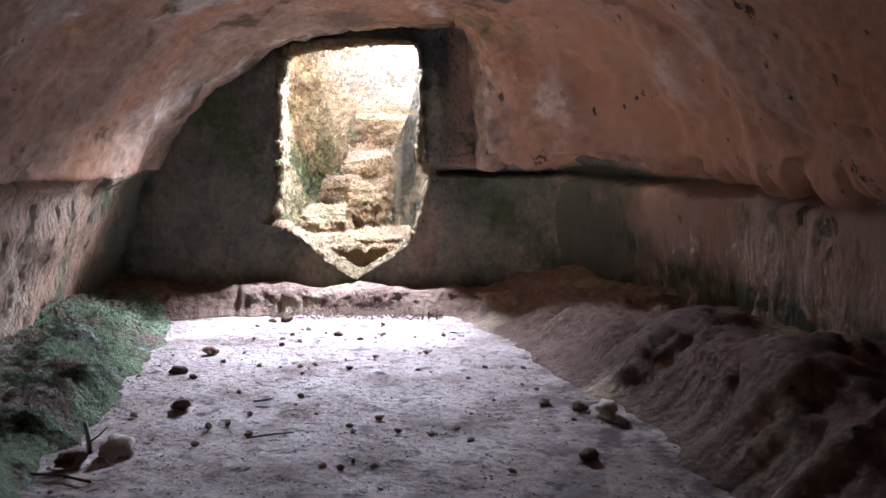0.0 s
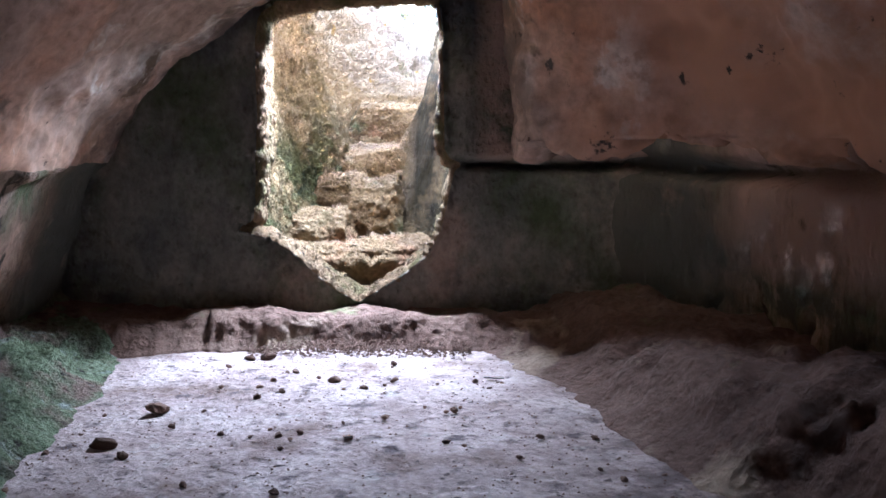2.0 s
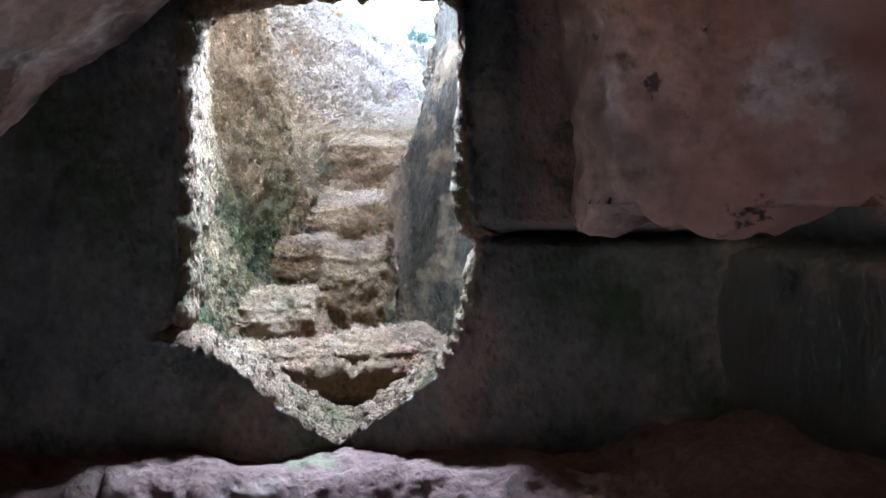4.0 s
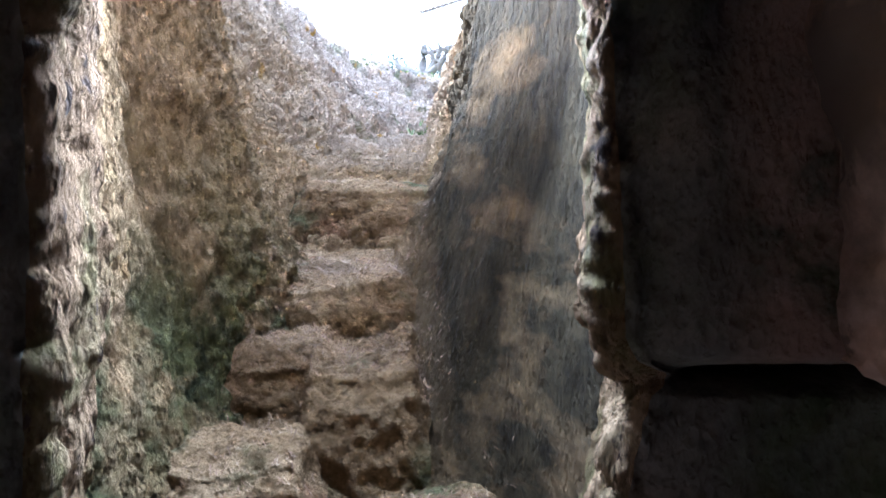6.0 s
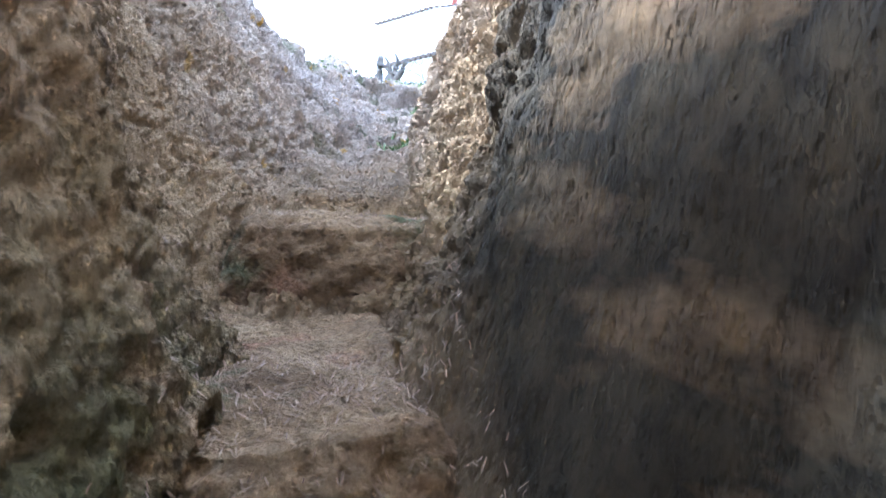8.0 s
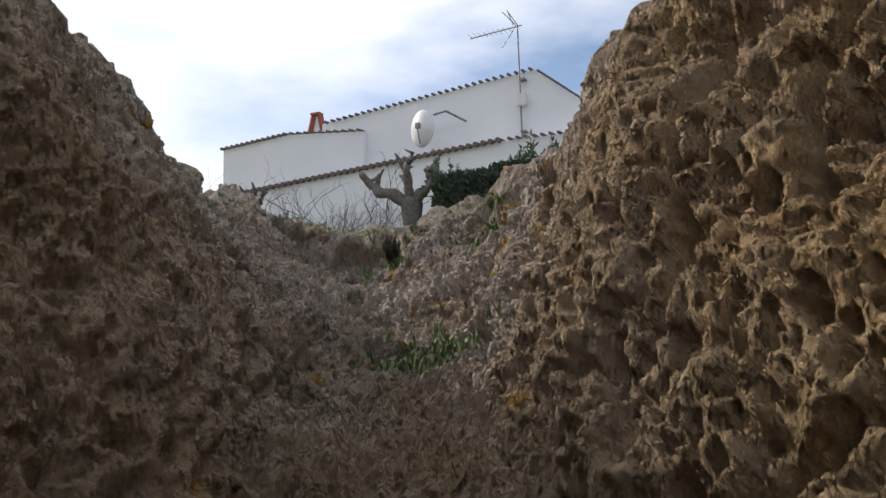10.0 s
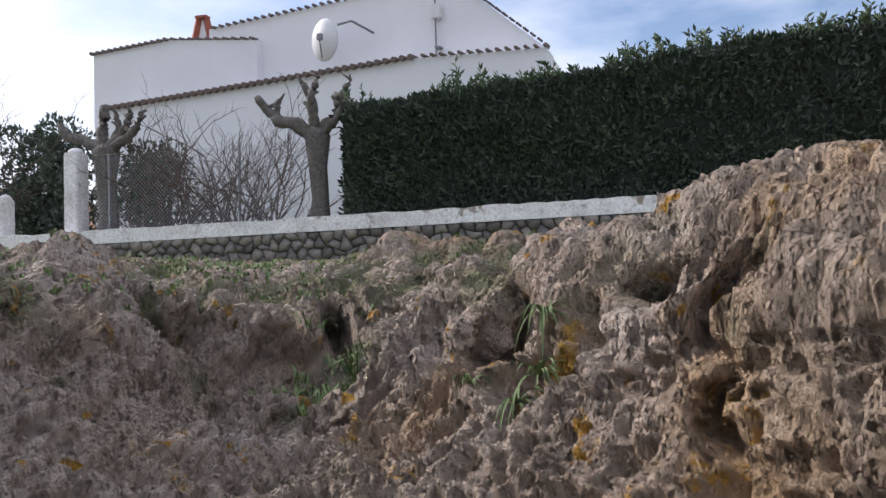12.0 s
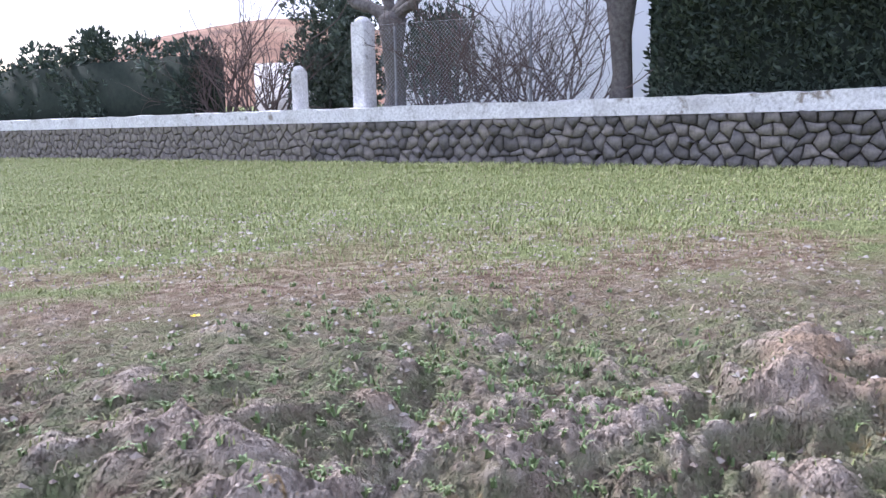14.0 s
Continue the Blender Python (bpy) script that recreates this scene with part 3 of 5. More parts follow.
    col = blend(n, l, at.outputs["Fac"], base, turf)
    far = n.new("ShaderNodeMapRange")
    far.inputs["From Min"].default_value, far.inputs["From Max"].default_value = 16.6, 18.3
    l.new(pos.outputs["Y"], far.inputs["Value"])
    l.new(blend(n, l, far.outputs["Result"], col, field_colour(n, l, vec)), b.inputs["Base Color"])
    return m


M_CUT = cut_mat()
# orange lichen on the weathered rock heads
lap(M_CUT, (0.58, 0.33, 0.07), [("Y", 12.4, 13.0), ("Y", 15.9, 15.2), ("Z", 2.3, 2.6)], 4.6, 0.625, 0.665)
cutting()


def ground():
    def axis(lo, hi, a, b, step, far):
        mid = np.arange(a, b + step / 2, step)
        g = np.cumsum(step * 1.22 ** np.arange(1, 60))
        up, dn = b + g[b + g < hi], a - g[a - g > lo]
        return np.concatenate([[lo], dn[::-1], mid, up, [hi]])
    xs = axis(-900, 900, CUT_X0, CUT_X1, 0.196, 0)
    ys = axis(-900, 900, CUT_Y0, CUT_Y1, 0.19966, 0)
    X, Y = np.meshgrid(xs, ys)
    Z = ground_z(X, Y)
    P = np.stack([X, Y, Z], -1)
    cx, cy = 0.5 * (xs[:-1] + xs[1:]), 0.5 * (ys[:-1] + ys[1:])
    CX, CY = np.meshgrid(cx, cy)
    keep = ~((CX > CUT_X0 + 0.05) & (CX < CUT_X1 - 0.05) & (CY > CUT_Y0) & (CY < CUT_Y1 - 0.05))
    return tagged(sheet("ground", P, M_GROUND, keep=keep), "rough field of thin grass and bare soil", "ground", kind="structure")


ground()


def rough_block(x0, x1, y0, y1, z0, z1, seed, amp=0.085, n=80):
    """A worn rock step: riser, rounded nosing and tread, hacked uneven."""
    U, V = np.meshgrid(np.linspace(-1, 1, n), np.linspace(0, 2, n))
    fy = np.where(V < 1, 0.0, V - 1)
    fz = np.where(V < 1, V, 1.0)
    edge = np.exp(-((V - 1) / 0.16) ** 2)
    X = x0 + (x1 - x0) * (U + 1) / 2
    front = 0.1 * pnoise(np.stack([X * 2.3, X * 0 + seed * 7.7, X * 0], -1)) + 0.05 * pnoise(np.stack([X * 7, X * 0 + seed * 3.3, X * 0], -1))
    Y = y0 + (y1 - y0) * fy + 0.06 * edge + front * (1 - 0.5 * fy) + 0.06 * (1 - fz)
    Z = z0 + (z1 - z0) * fz - 0.05 * edge + 0.05 * U * U * fz - 0.22 * sm(0.74, 1.0, np.abs(U)) * fz
    P = np.stack([X, Y, Z], -1)
    N = normals(P)
    if N[n - 6, n // 2, 2] < 0:
        N = -N
    q = P + seed * 3.1
    d = amp * (0.8 * fbm(q, 2.2, 3) + 0.5 * (0.3 - np.abs(fbm(q, 6, 4, 0.6))) + 0.3 * (sm(0, 0.55, worley(q, 9)) - 0.7) + 0.16 * (sm(0, 0.55, worley(q, 21)) - 0.7))
    return P + N * d[..., None]


stair = thing("stair", pose(0, 0, 0), "worn rock-cut stair littered with dry leaves", "stairs", kind="structure")
for seed, (x0, x1, y0, y1, z0, z1) in enumerate([
        (-1.45, 0.02, 6.84, 7.6, 0.0, 0.47), (-1.4, -0.76, 7.02, 7.8, 0.2, 0.66), (-1.35, -0.7, 7.42, 8.2, 0.3, 0.88),
        (-0.86, -0.44, 7.28, 8.2, 0.2, 0.87), (-1.3, -0.4, 7.88, 9.95, 0.5, 1.09), (-1.12, 0.05, 9.93, 10.9, 0.85, 1.52)]):
    ob = sheet("step", rough_block(x0, x1, y0, y1, z0, z1, seed), M_STEP, flip=True)
    ob.parent = stair

# ---- the cave ----
def vault():
    """Left wall, vault and right haunch in one shell, down to the ledge on each side."""
    yy = np.concatenate([np.linspace(-3.2, 0.5, 40), np.linspace(0.55, 6.42, 200)])
    left = [(-2.45, 0.15), (-2.36, 0.5), (-2.2, 0.8), (-2.1, 1.03), (-1.96, 1.3), (-1.72, 1.58), (-1.35, 1.86), (-0.9, 2.0), (-0.4, 2.05)]
    right = [(0.1, 2.04), (0.42, 1.98), (0.7, 1.84), (0.9, 1.62), (1.03, 1.38), (1.12, 1.18), (1.16, 1.06), (1.2, 1.03), (1.4, 1.07)]
    pl = np.array(left + right)
    s = np.concatenate([[0], np.cumsum(np.hypot(*np.diff(pl, axis=0).T))])
    t = np.linspace(0, s[-1], 230)
    bx, bz = np.interp(t, s, pl[:, 0]), np.interp(t, s, pl[:, 1])
    k = np.ones(7) / 7
    bx[3:-3], bz[3:-3] = np.convolve(bx, k, "valid"), np.convolve(bz, k, "valid")
    Y = np.broadcast_to(yy[:, None], (len(yy), len(t)))
    rx = np.interp(yy, [-3.2, 2.5, 4.2, 5.0, 5.55, 6.0, 6.42], [1.35, 1.34, 1.28, 1.12, 0.95, 0.7, 0.4])[:, None]
    lx = np.interp(yy, [-3.2, 2.0, 4.0, 6.42], [0.9, 0.92, 0.95, 1.0])[:, None]
    X = np.where(bx[None] > 0, bx[None] * rx, bx[None] * lx)
    # by the doorway the haunch straightens into an upright plastered face
    near = sm(4.6, 6.2, yy)[:, None] * (bx[None] > 0)
    X = X * (1 - near) + near * np.interp(t, s, np.interp(pl[:, 0], [0.1, 0.42, 0.7, 0.9, 1.16, 1.4], [0.1, 0.17, 0.2, 0.21, 0.22, 0.5]))[None]
    Z = np.broadcast_to(bz[None], X.shape) + 0.06 * (1 - sm(-1, 3.5, Y)) - 0.1 * (1 - sm(-3, 0, Y))
    P = np.stack([X, Y, Z], -1).copy()
    N = normals(P)
    mid = N[len(yy) // 2, 115]
    if mid[2] > 0:
        N = -N
    q = P * np.array((1, 0.8, 1))
    d = 0.1 * fbm(q, 0.8, 3) + 0.05 * fbm(q, 3.5, 5, 0.6) + 0.012 * fbm(q, 18, 3)
    w = worley(q + 0.2 * pnoise(q * 4)[..., None], 5.0)
    d -= 0.035 * (1 - sm(0.05, 0.22, w)) * sm(0.0, 0.25, pnoise(q * 0.9 + 5))
    d += 0.03 * pnoise(np.stack([Y * 4, Z * 0, Z * 0], -1)) * sm(0.5, 1.1, X)
    d -= 0.12 * np.exp(-((Z - 1.0 - 0.05 * pnoise(np.stack([Y * 1.3, 0 * Y, 0 * Y], -1))) / 0.02) ** 2) * (X < 0) * (1 - sm(4.4, 5.2, Y))
    # a flaked ledge along the left wall
    d -= 0.05 * sm(1.0, 0.94, Z + 0.05 * pnoise(q * 2.5)) * (X < 0) * np.exp(-((Z - 0.9) / 0.16) ** 2)
    P += N * d[..., None]
    low = (X > 0.25 * rx / 0.3 * 0.3) & (bz[None] < 1.12) & (bx[None] > 0.5)
    P[..., 2] += np.where(low, 0.14 * fbm(np.stack([X * 0, Y, Y * 0], -1), 2.0, 6, 0.78), 0)
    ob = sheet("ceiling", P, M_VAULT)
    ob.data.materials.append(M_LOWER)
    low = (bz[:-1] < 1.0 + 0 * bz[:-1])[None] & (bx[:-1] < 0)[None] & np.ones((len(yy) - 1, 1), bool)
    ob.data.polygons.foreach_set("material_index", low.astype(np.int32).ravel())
    return tagged(ob, "low plastered rock vault of a dug-out cave", "ceiling", kind="structure")


vault()


def wall_right():
    yy = np.linspace(-3.2, 6.45, 300)
    zz = np.linspace(-0.2, 1.3, 80)
    Y, Z = np.meshgrid(yy, zz, indexing="ij")
    X = np.interp(Y, [-3.2, 3.4, 4.2, 5.0, 5.6, 6.0, 6.25, 6.45], [1.62, 1.66, 1.58, 1.42, 1.3, 1.16, 0.95, 0.6]) + 0.05 * np.cos(Z * 2.2)
    P = np.stack([X, Y, Z], -1)
    q = P * np.array((1, 1, 0.45))
    d = 0.08 * fbm(q, 1.2, 3) + 0.05 * fbm(q, 4, 4, 0.55)
    w = worley(np.stack([X * 0, Y + 0.35 * Z, Z * 0.38], -1), 7.0)
    d -= 0.13 * (1 - sm(0.1, 0.4, w)) * (1 - sm(0.7, 0.95, Z))
    d -= 0.03 * (1 - sm(0.05, 0.35, worley(np.stack([X * 0, Y + 0.3 * Z, Z * 0.5], -1), 15.0)))
    d -= 0.22 * np.exp(-((Z - 0.99 - 0.05 * fbm(np.stack([Y, 0 * Y, 0 * Y], -1), 1.1, 3)) / 0.045) ** 2)
    P[..., 0] -= d
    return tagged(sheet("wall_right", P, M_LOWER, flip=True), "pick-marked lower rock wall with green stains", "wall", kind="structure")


wall_right()


def wall_back():
    zz, xx = np.linspace(-0.3, 2.3, 60), np.linspace(-2.7, 2.1, 90)
    X, Z = np.meshgrid(xx, zz)
    P = np.stack([X, np.full_like(X, -3.0), Z], -1)
    P[..., 1] += 0.15 * fbm(P, 1.3, 4)
    return tagged(sheet("wall_back", P, M_LOWER), "plain rock wall at the cave's end", "wall", kind="structure")


wall_back()

DOOR = [(-1.34, 0.63), (-1.245, 0.7), (-1.23, 0.9), (-1.21, 1.3), (-1.21, 1.66), (-1.18, 1.84), (-1.08, 1.91), (-0.9, 1.93), (-0.5, 1.95), (-0.24, 1.94), (-0.17, 1.86),
        (-0.155, 1.5), (-0.15, 1.2), (-0.15, 1.09), (-0.12, 1.04), (-0.06, 1.015), (-0.06, 0.99), (-0.09, 0.97), (-0.12, 0.85), (-0.17, 0.62), (-0.24, 0.49), (-0.37, 0.38), (-0.52, 0.28),
        (-0.65, 0.2), (-0.78, 0.27), (-0.88, 0.35), (-1.0, 0.47), (-1.16, 0.58)]


def wall_front():
    h = np.array(DOOR + DOOR[:1])
    s = np.concatenate([[0], np.cumsum(np.hypot(*np.diff(h, axis=0).T))])
    t = np.linspace(0, s[-1], 561)[:-1]
    hx, hz = np.interp(t, s, h[:, 0]), np.interp(t, s, h[:, 1])
    c = np.array((-0.65, 1.15))
    ang = np.arctan2(hz - c[1], hx - c[0])
    # outer outline: a rectangle met by the same bearings
    bx0, bx1, bz0, bz1 = -2.75, 1.6, -0.4, 3.22
    with np.errstate(divide="ignore"):
        kx = np.where(np.cos(ang) > 0, (bx1 - c[0]) / np.cos(ang), (bx0 - c[0]) / np.cos(ang))
        kz = np.where(np.sin(ang) > 0, (bz1 - c[1]) / np.sin(ang), (bz0 - c[1]) / np.sin(ang))
    k = np.minimum(np.abs(kx), np.abs(kz))
    ox, oz = c[0] + k * np.cos(ang), c[1] + k * np.sin(ang)
    rows = []
    for f in np.linspace(1, 0, 70) ** 1.35:
        rows.append(np.stack([hx + (ox - hx) * f, np.full_like(hx, 6.3), hz + (oz - hz) * f], -1))
    for g in np.linspace(0, 1, 22)[1:]:
        flare = 1 + 0.05 * g
        # the threshold widens backwards to the level of the first tread
        zz = c[1] + (hz - c[1]) * flare + np.where(hz < 0.62, 0.1 * g * (0.62 - hz), 0)
        rows.append(np.stack([c[0] + (hx - c[0]) * flare + 0.05 * g * (hx > -0.3), np.full_like(hx, 6.3 + 0.38 * g), zz], -1))
    for f in np.linspace(0, 1, 22)[1:]:
        rows.append(np.stack([rows[90][:, 0] + (ox - rows[90][:, 0]) * f, np.full_like(hx, 6.68), rows[90][:, 2] + (oz - rows[90][:, 2]) * f], -1))
    P = np.array(rows)
    N = np.cross(np.roll(P, -1, 1) - np.roll(P, 1, 1), np.gradient(P, axis=0))
    N /= np.maximum(np.linalg.norm(N, axis=-1, keepdims=True), 1e-9)
    if N[10, 0, 1] > 0:
        N = -N
    q = P * np.array((1, 1, 0.8))
    d = 0.05 * fbm(q, 1.1, 3) + 0.025 * fbm(q, 4, 4, 0.55) + 0.007 * fbm(q, 20, 3)
    jamb = np.zeros(len(rows))
    jamb[66:95] = 1
    d += jamb[:, None] * (0.045 * (sm(0, 0.5, worley(q * np.array((1, 1, 0.5)), 13)) - 0.6) + 0.035 * (sm(0, 0.5, worley(q * np.array((1, 1, 0.7)), 27)) - 0.6) + 0.03 * fbm(q, 14, 3))
    # the block above the slot stands proud of the wall below it
    X, Z = P[..., 0], P[..., 2]
    lip = 0.1 * sm(1.0, 1.06, Z + 0.03 * pnoise(q * 3)) * sm(-0.2, 0.0, X) * (P[..., 1] < 6.4)
    slot = 0.16 * np.exp(-((Z - 1.0 - 0.04 * pnoise(q * 2.4)) / 0.022) ** 2) * sm(-0.1, 0.1, X) * (P[..., 1] < 6.4)
    P = P + N * (d + lip - slot)[..., None]
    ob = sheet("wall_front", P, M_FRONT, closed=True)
    ob.data.materials.append(M_JAMB)
    mi = np.zeros((len(rows) - 1, 560), np.int32)
    mi[68:] = 1
    ob.data.polygons.foreach_set("material_index", mi.ravel())
    return tagged(ob, "dark stained rock wall with a hacked doorway", "wall", kind="structure")


wall_front()


def floor():
    yy, xx = np.linspace(-3.2, 6.5, 330), np.linspace(-2.7, 1.8, 200)
    X, Y = np.meshgrid(xx, yy)
    P = np.stack([X, Y, 0 * X], -1)
    Z = 0.02 * fbm(P, 1.2, 4) + 0.008 * fbm(P, 9, 3) - 0.006 * (1 - sm(0.0, 0.3, worley(P, 9)))
    P[..., 2] = Z
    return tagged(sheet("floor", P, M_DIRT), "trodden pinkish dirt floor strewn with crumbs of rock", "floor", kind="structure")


floor()


def bank(steep, path, n=240):
    """A worn bank along a wall. path: stations (y or x, foot, edge, wall, height); the foot lies on the floor."""
    st = np.array(path)
    u = np.linspace(st[0, 0], st[-1, 0], n)
    foot, edge, wl_, hgt = (np.interp(u, st[:, 0], st[:, k])[:, None] for k in (1, 2, 3, 4))
    t = np.linspace(0, 1, 60)[None]
    a = np.where(t < 0.5, foot + (edge - foot) * (t * 2) ** 0.9, edge + (wl_ - edge) * (t - 0.5) * 2)
    z = np.where(t < 0.5, hgt * np.sin(np.pi / 2 * np.clip(t * 2, 0, 1)) ** steep, hgt * (1 + 0.15 * (t - 0.5)))
    return u[:, None] * np.ones_like(t), a, z - 0.03 * (t < 0.001)


def lay_bank(name, mat, label, along, path, rough, steep):
    u, a, z = bank(steep, path)
    a = a + 0.15 * fbm(np.stack([u, 0 * u + len(name), 0 * u], -1), 1.3, 5, 0.7)
    P = np.stack([a, u, z] if along == "y" else [u, a, z], -1)
    N = normals(P)
    if N[120, -5, 2] < 0:
        N = -N
    d = rough * (1.6 * fbm(P, 1.5, 3) + 1.0 * (0.35 - np.abs(fbm(P, 4, 5, 0.6))) + 0.15 * (sm(0, 0.5, worley(P, 12)) - 0.7))
    d = d * sm(0.0, 0.3, np.linspace(0, 1, 60))[None]
    P = P + N * d[..., None]
    ob = sheet(name, P, mat, flip=(normals(P)[120, -5, 2] < 0))
    return tagged(ob, label, "rock ledge", kind="structure")


lay_bank("ledge_left", M_MOSS, "green mossy rock ledge along the cave wall", "y",
         [(-3.2, -1.42, -1.85, -2.5, 0.24), (2.0, -1.46, -1.9, -2.5, 0.22), (3.0, -1.5, -1.92, -2.55, 0.19), (4.0, -1.56, -1.97, -2.6, 0.15), (5.0, -1.66, -2.05, -2.6, 0.12), (6.3, -1.9, -2.2, -2.7, 0.12)], 0.12, 1.1)
lay_bank("ledge_right", M_BANK, "sloping earthy rock ledge below the pick-marked wall", "y",
         [(-3.2, 1.02, 1.5, 1.8, 0.42), (2.6, 1.02, 1.5, 1.8, 0.42), (3.2, 0.93, 1.42, 1.8, 0.4), (3.6, 0.83, 1.35, 1.78, 0.37), (4.2, 0.6, 1.2, 1.72, 0.32), (5.0, 0.34, 1.0, 1.6, 0.27), (5.8, 0.1, 0.8, 1.5, 0.23), (6.4, -0.02, 0.7, 1.5, 0.2)], 0.1, 1.5)
lay_bank("ledge_front", M_BANK, "low reddish soil bank at the foot of the wall", "x",
         [(-2.4, 5.5, 5.95, 6.5, 0.18), (-1.7, 5.75, 6.02, 6.5, 0.15), (-1.2, 5.92, 6.1, 6.5, 0.15), (-0.3, 5.94, 6.12, 6.5, 0.15), (0.3, 5.75, 6.05, 6.5, 0.15), (1.3, 5.4, 5.85, 6.5, 0.23)], 0.05, 1.2)
# ---- the garden: wall, hedge, fence, trees, house ----
def slab_between(bm, s0, s1, y0, y1, lo, hi, n, wob=0.0, seed=0):
    """A long box that follows the slope of the wall's base."""
    ring = []
    for k in range(n + 1):
        s = s0 + (s1 - s0) * k / n
        b = float(wall_base(s))
        w = [wob * (noise.noise((s * 1.3, j * 3.7 + seed, 0))) + 0.6 * wob * noise.noise((s * 5.1, j * 2.2 + seed, 4)) for j in range(4)]
        ring.append([bm.verts.new(v) for v in ((s, y0 + w[0], b + lo), (s, y1, b + lo), (s, y1 + w[1], b + hi + w[2]), (s, y0 + w[0], b + hi + w[3]))])
    for r0, r1 in zip(ring, ring[1:]):
        for j in range(4):
            bm.faces.new((r0[j], r1[j], r1[(j + 1) % 4], r0[(j + 1) % 4]))
    bm.faces.new(ring[0])
    bm.faces.new(ring[-1][::-1])
    return bm


def garden_wall():
    w = thing("garden_wall", GARDEN, "low rubble stone wall with a worn whitewashed coping", "wall", kind="structure")
    part("core", slab_between(bmesh.new(), -25, 46, 0.06, 0.42, -0.5, 0.88, 120), M_MORTAR, w)
    part("coping", slab_between(bmesh.new(), -25, 46, -0.06, 0.48, 0.86, 1.14, 420, 0.035), M_CAP, w, "worn white coping")
    # rubble: six-sided stones on a jittered lattice with shared corners
    rr = random.Random(5)
    cw, rh = 0.25, 0.2
    rows_n = 5
    jit = {}

    def corner(i, j):
        if (i, j) not in jit:
            edge = 0.3 if j in (0, rows_n) else 1.0
            jit[i, j] = (rr.uniform(-0.42, 0.42) * cw / 2, rr.uniform(-0.4, 0.4) * rh * edge)
        return jit[i, j]
    far_v, far_f = [], []
    S0, S1 = -24.0, 45.0
    cols_n = int((S1 - S0) / (cw / 2))
    for j in range(rows_n):
        for i in range(j % 2, cols_n - 2, 2):
            ring = []
            for di, dj in ((0, 0), (1, 0), (2, 0), (2, 1), (1, 1), (0, 1)):
                jx, jz = corner(i + di, j + dj)
                tooth = (0.34 if (i + di) % 2 == j % 2 else -0.34) * rh * (0 if j + dj in (0, rows_n) else 1) * (-1 if dj else 1) * 0.5
                ring.append((S0 + (i + di) * cw / 2 + jx, -0.02 + (j + dj) * 0.178 + jz + tooth))
            cx, cz = sum(p[0] for p in ring) / 6, sum(p[1] for p in ring) / 6
            b = float(wall_base(cx)) + 0.0
            vs = []
            for sh, yy in ((1.0, 0.08), (0.97, 0.02), (0.8, -0.03 - 0.03 * rr.random())):
                for px, pz in ring:
                    vs.append(((px - cx) * sh, yy + rr.uniform(-0.008, 0.008), (pz - cz) * sh))
            vs.append((0, vs[12][1] - 0.02, 0))
            fs = []
            for r in (0, 6):
                for q in range(6):
                    fs.append((r + q, r + (q + 1) % 6, r + 6 + (q + 1) % 6, r + 6 + q))
            fs += [(12 + q, 12 + (q + 1) % 6, 18) for q in range(6)]
            if 13.0 < cx < 27.0:
                me = bpy.data.meshes.new("stone")
                me.from_pydata(vs, [], fs)
                me.polygons.foreach_set("use_smooth", np.ones(len(me.polygons), bool))
                me.materials.append(M_WALLSTONE)
                ob = new("stone", me)
                ob.parent = w
                ob.location = (cx, 0, b + cz)
            else:
                o = len(far_v)
                far_v += [(x + cx, y, z + b + cz) for x, y, z in vs]
                far_f += [tuple(o + q for q in f) for f in fs]
    tagged(stuff_mesh("stones", far_v, far_f, M_WALLSTONE, w), kind="stuff")


def leaf_cloud(points, dirs, size, rr, aspect=2.2):
    """Small bent leaves at points, turned about dirs."""
    v, f = [], []
    for p, d in zip(points, dirs):
        d = (Vector(d) + Vector((rr.uniform(-1, 1), rr.uniform(-1, 1), rr.uniform(-0.6, 1.0))) * 0.9).normalized()
        side = d.cross(Vector((rr.uniform(-1, 1), rr.uniform(-1, 1), rr.uniform(-1, 1)))).normalized()
        s = size * rr.uniform(0.6, 1.3)
        p = Vector(p)
        o = len(v)
        nrm = d.cross(side) * 0.15 * s
        v += [tuple(p), tuple(p + d * s * 0.5 + side * s / aspect / 2 + nrm), tuple(p + d * s), tuple(p + d * s * 0.5 - side * s / aspect / 2 + nrm)]
        f += [(o, o + 1, o + 2), (o, o + 2, o + 3)]
    return v, f


def hedge_top(s):
    return 6.16 + 0.098 * (s - 20.3)


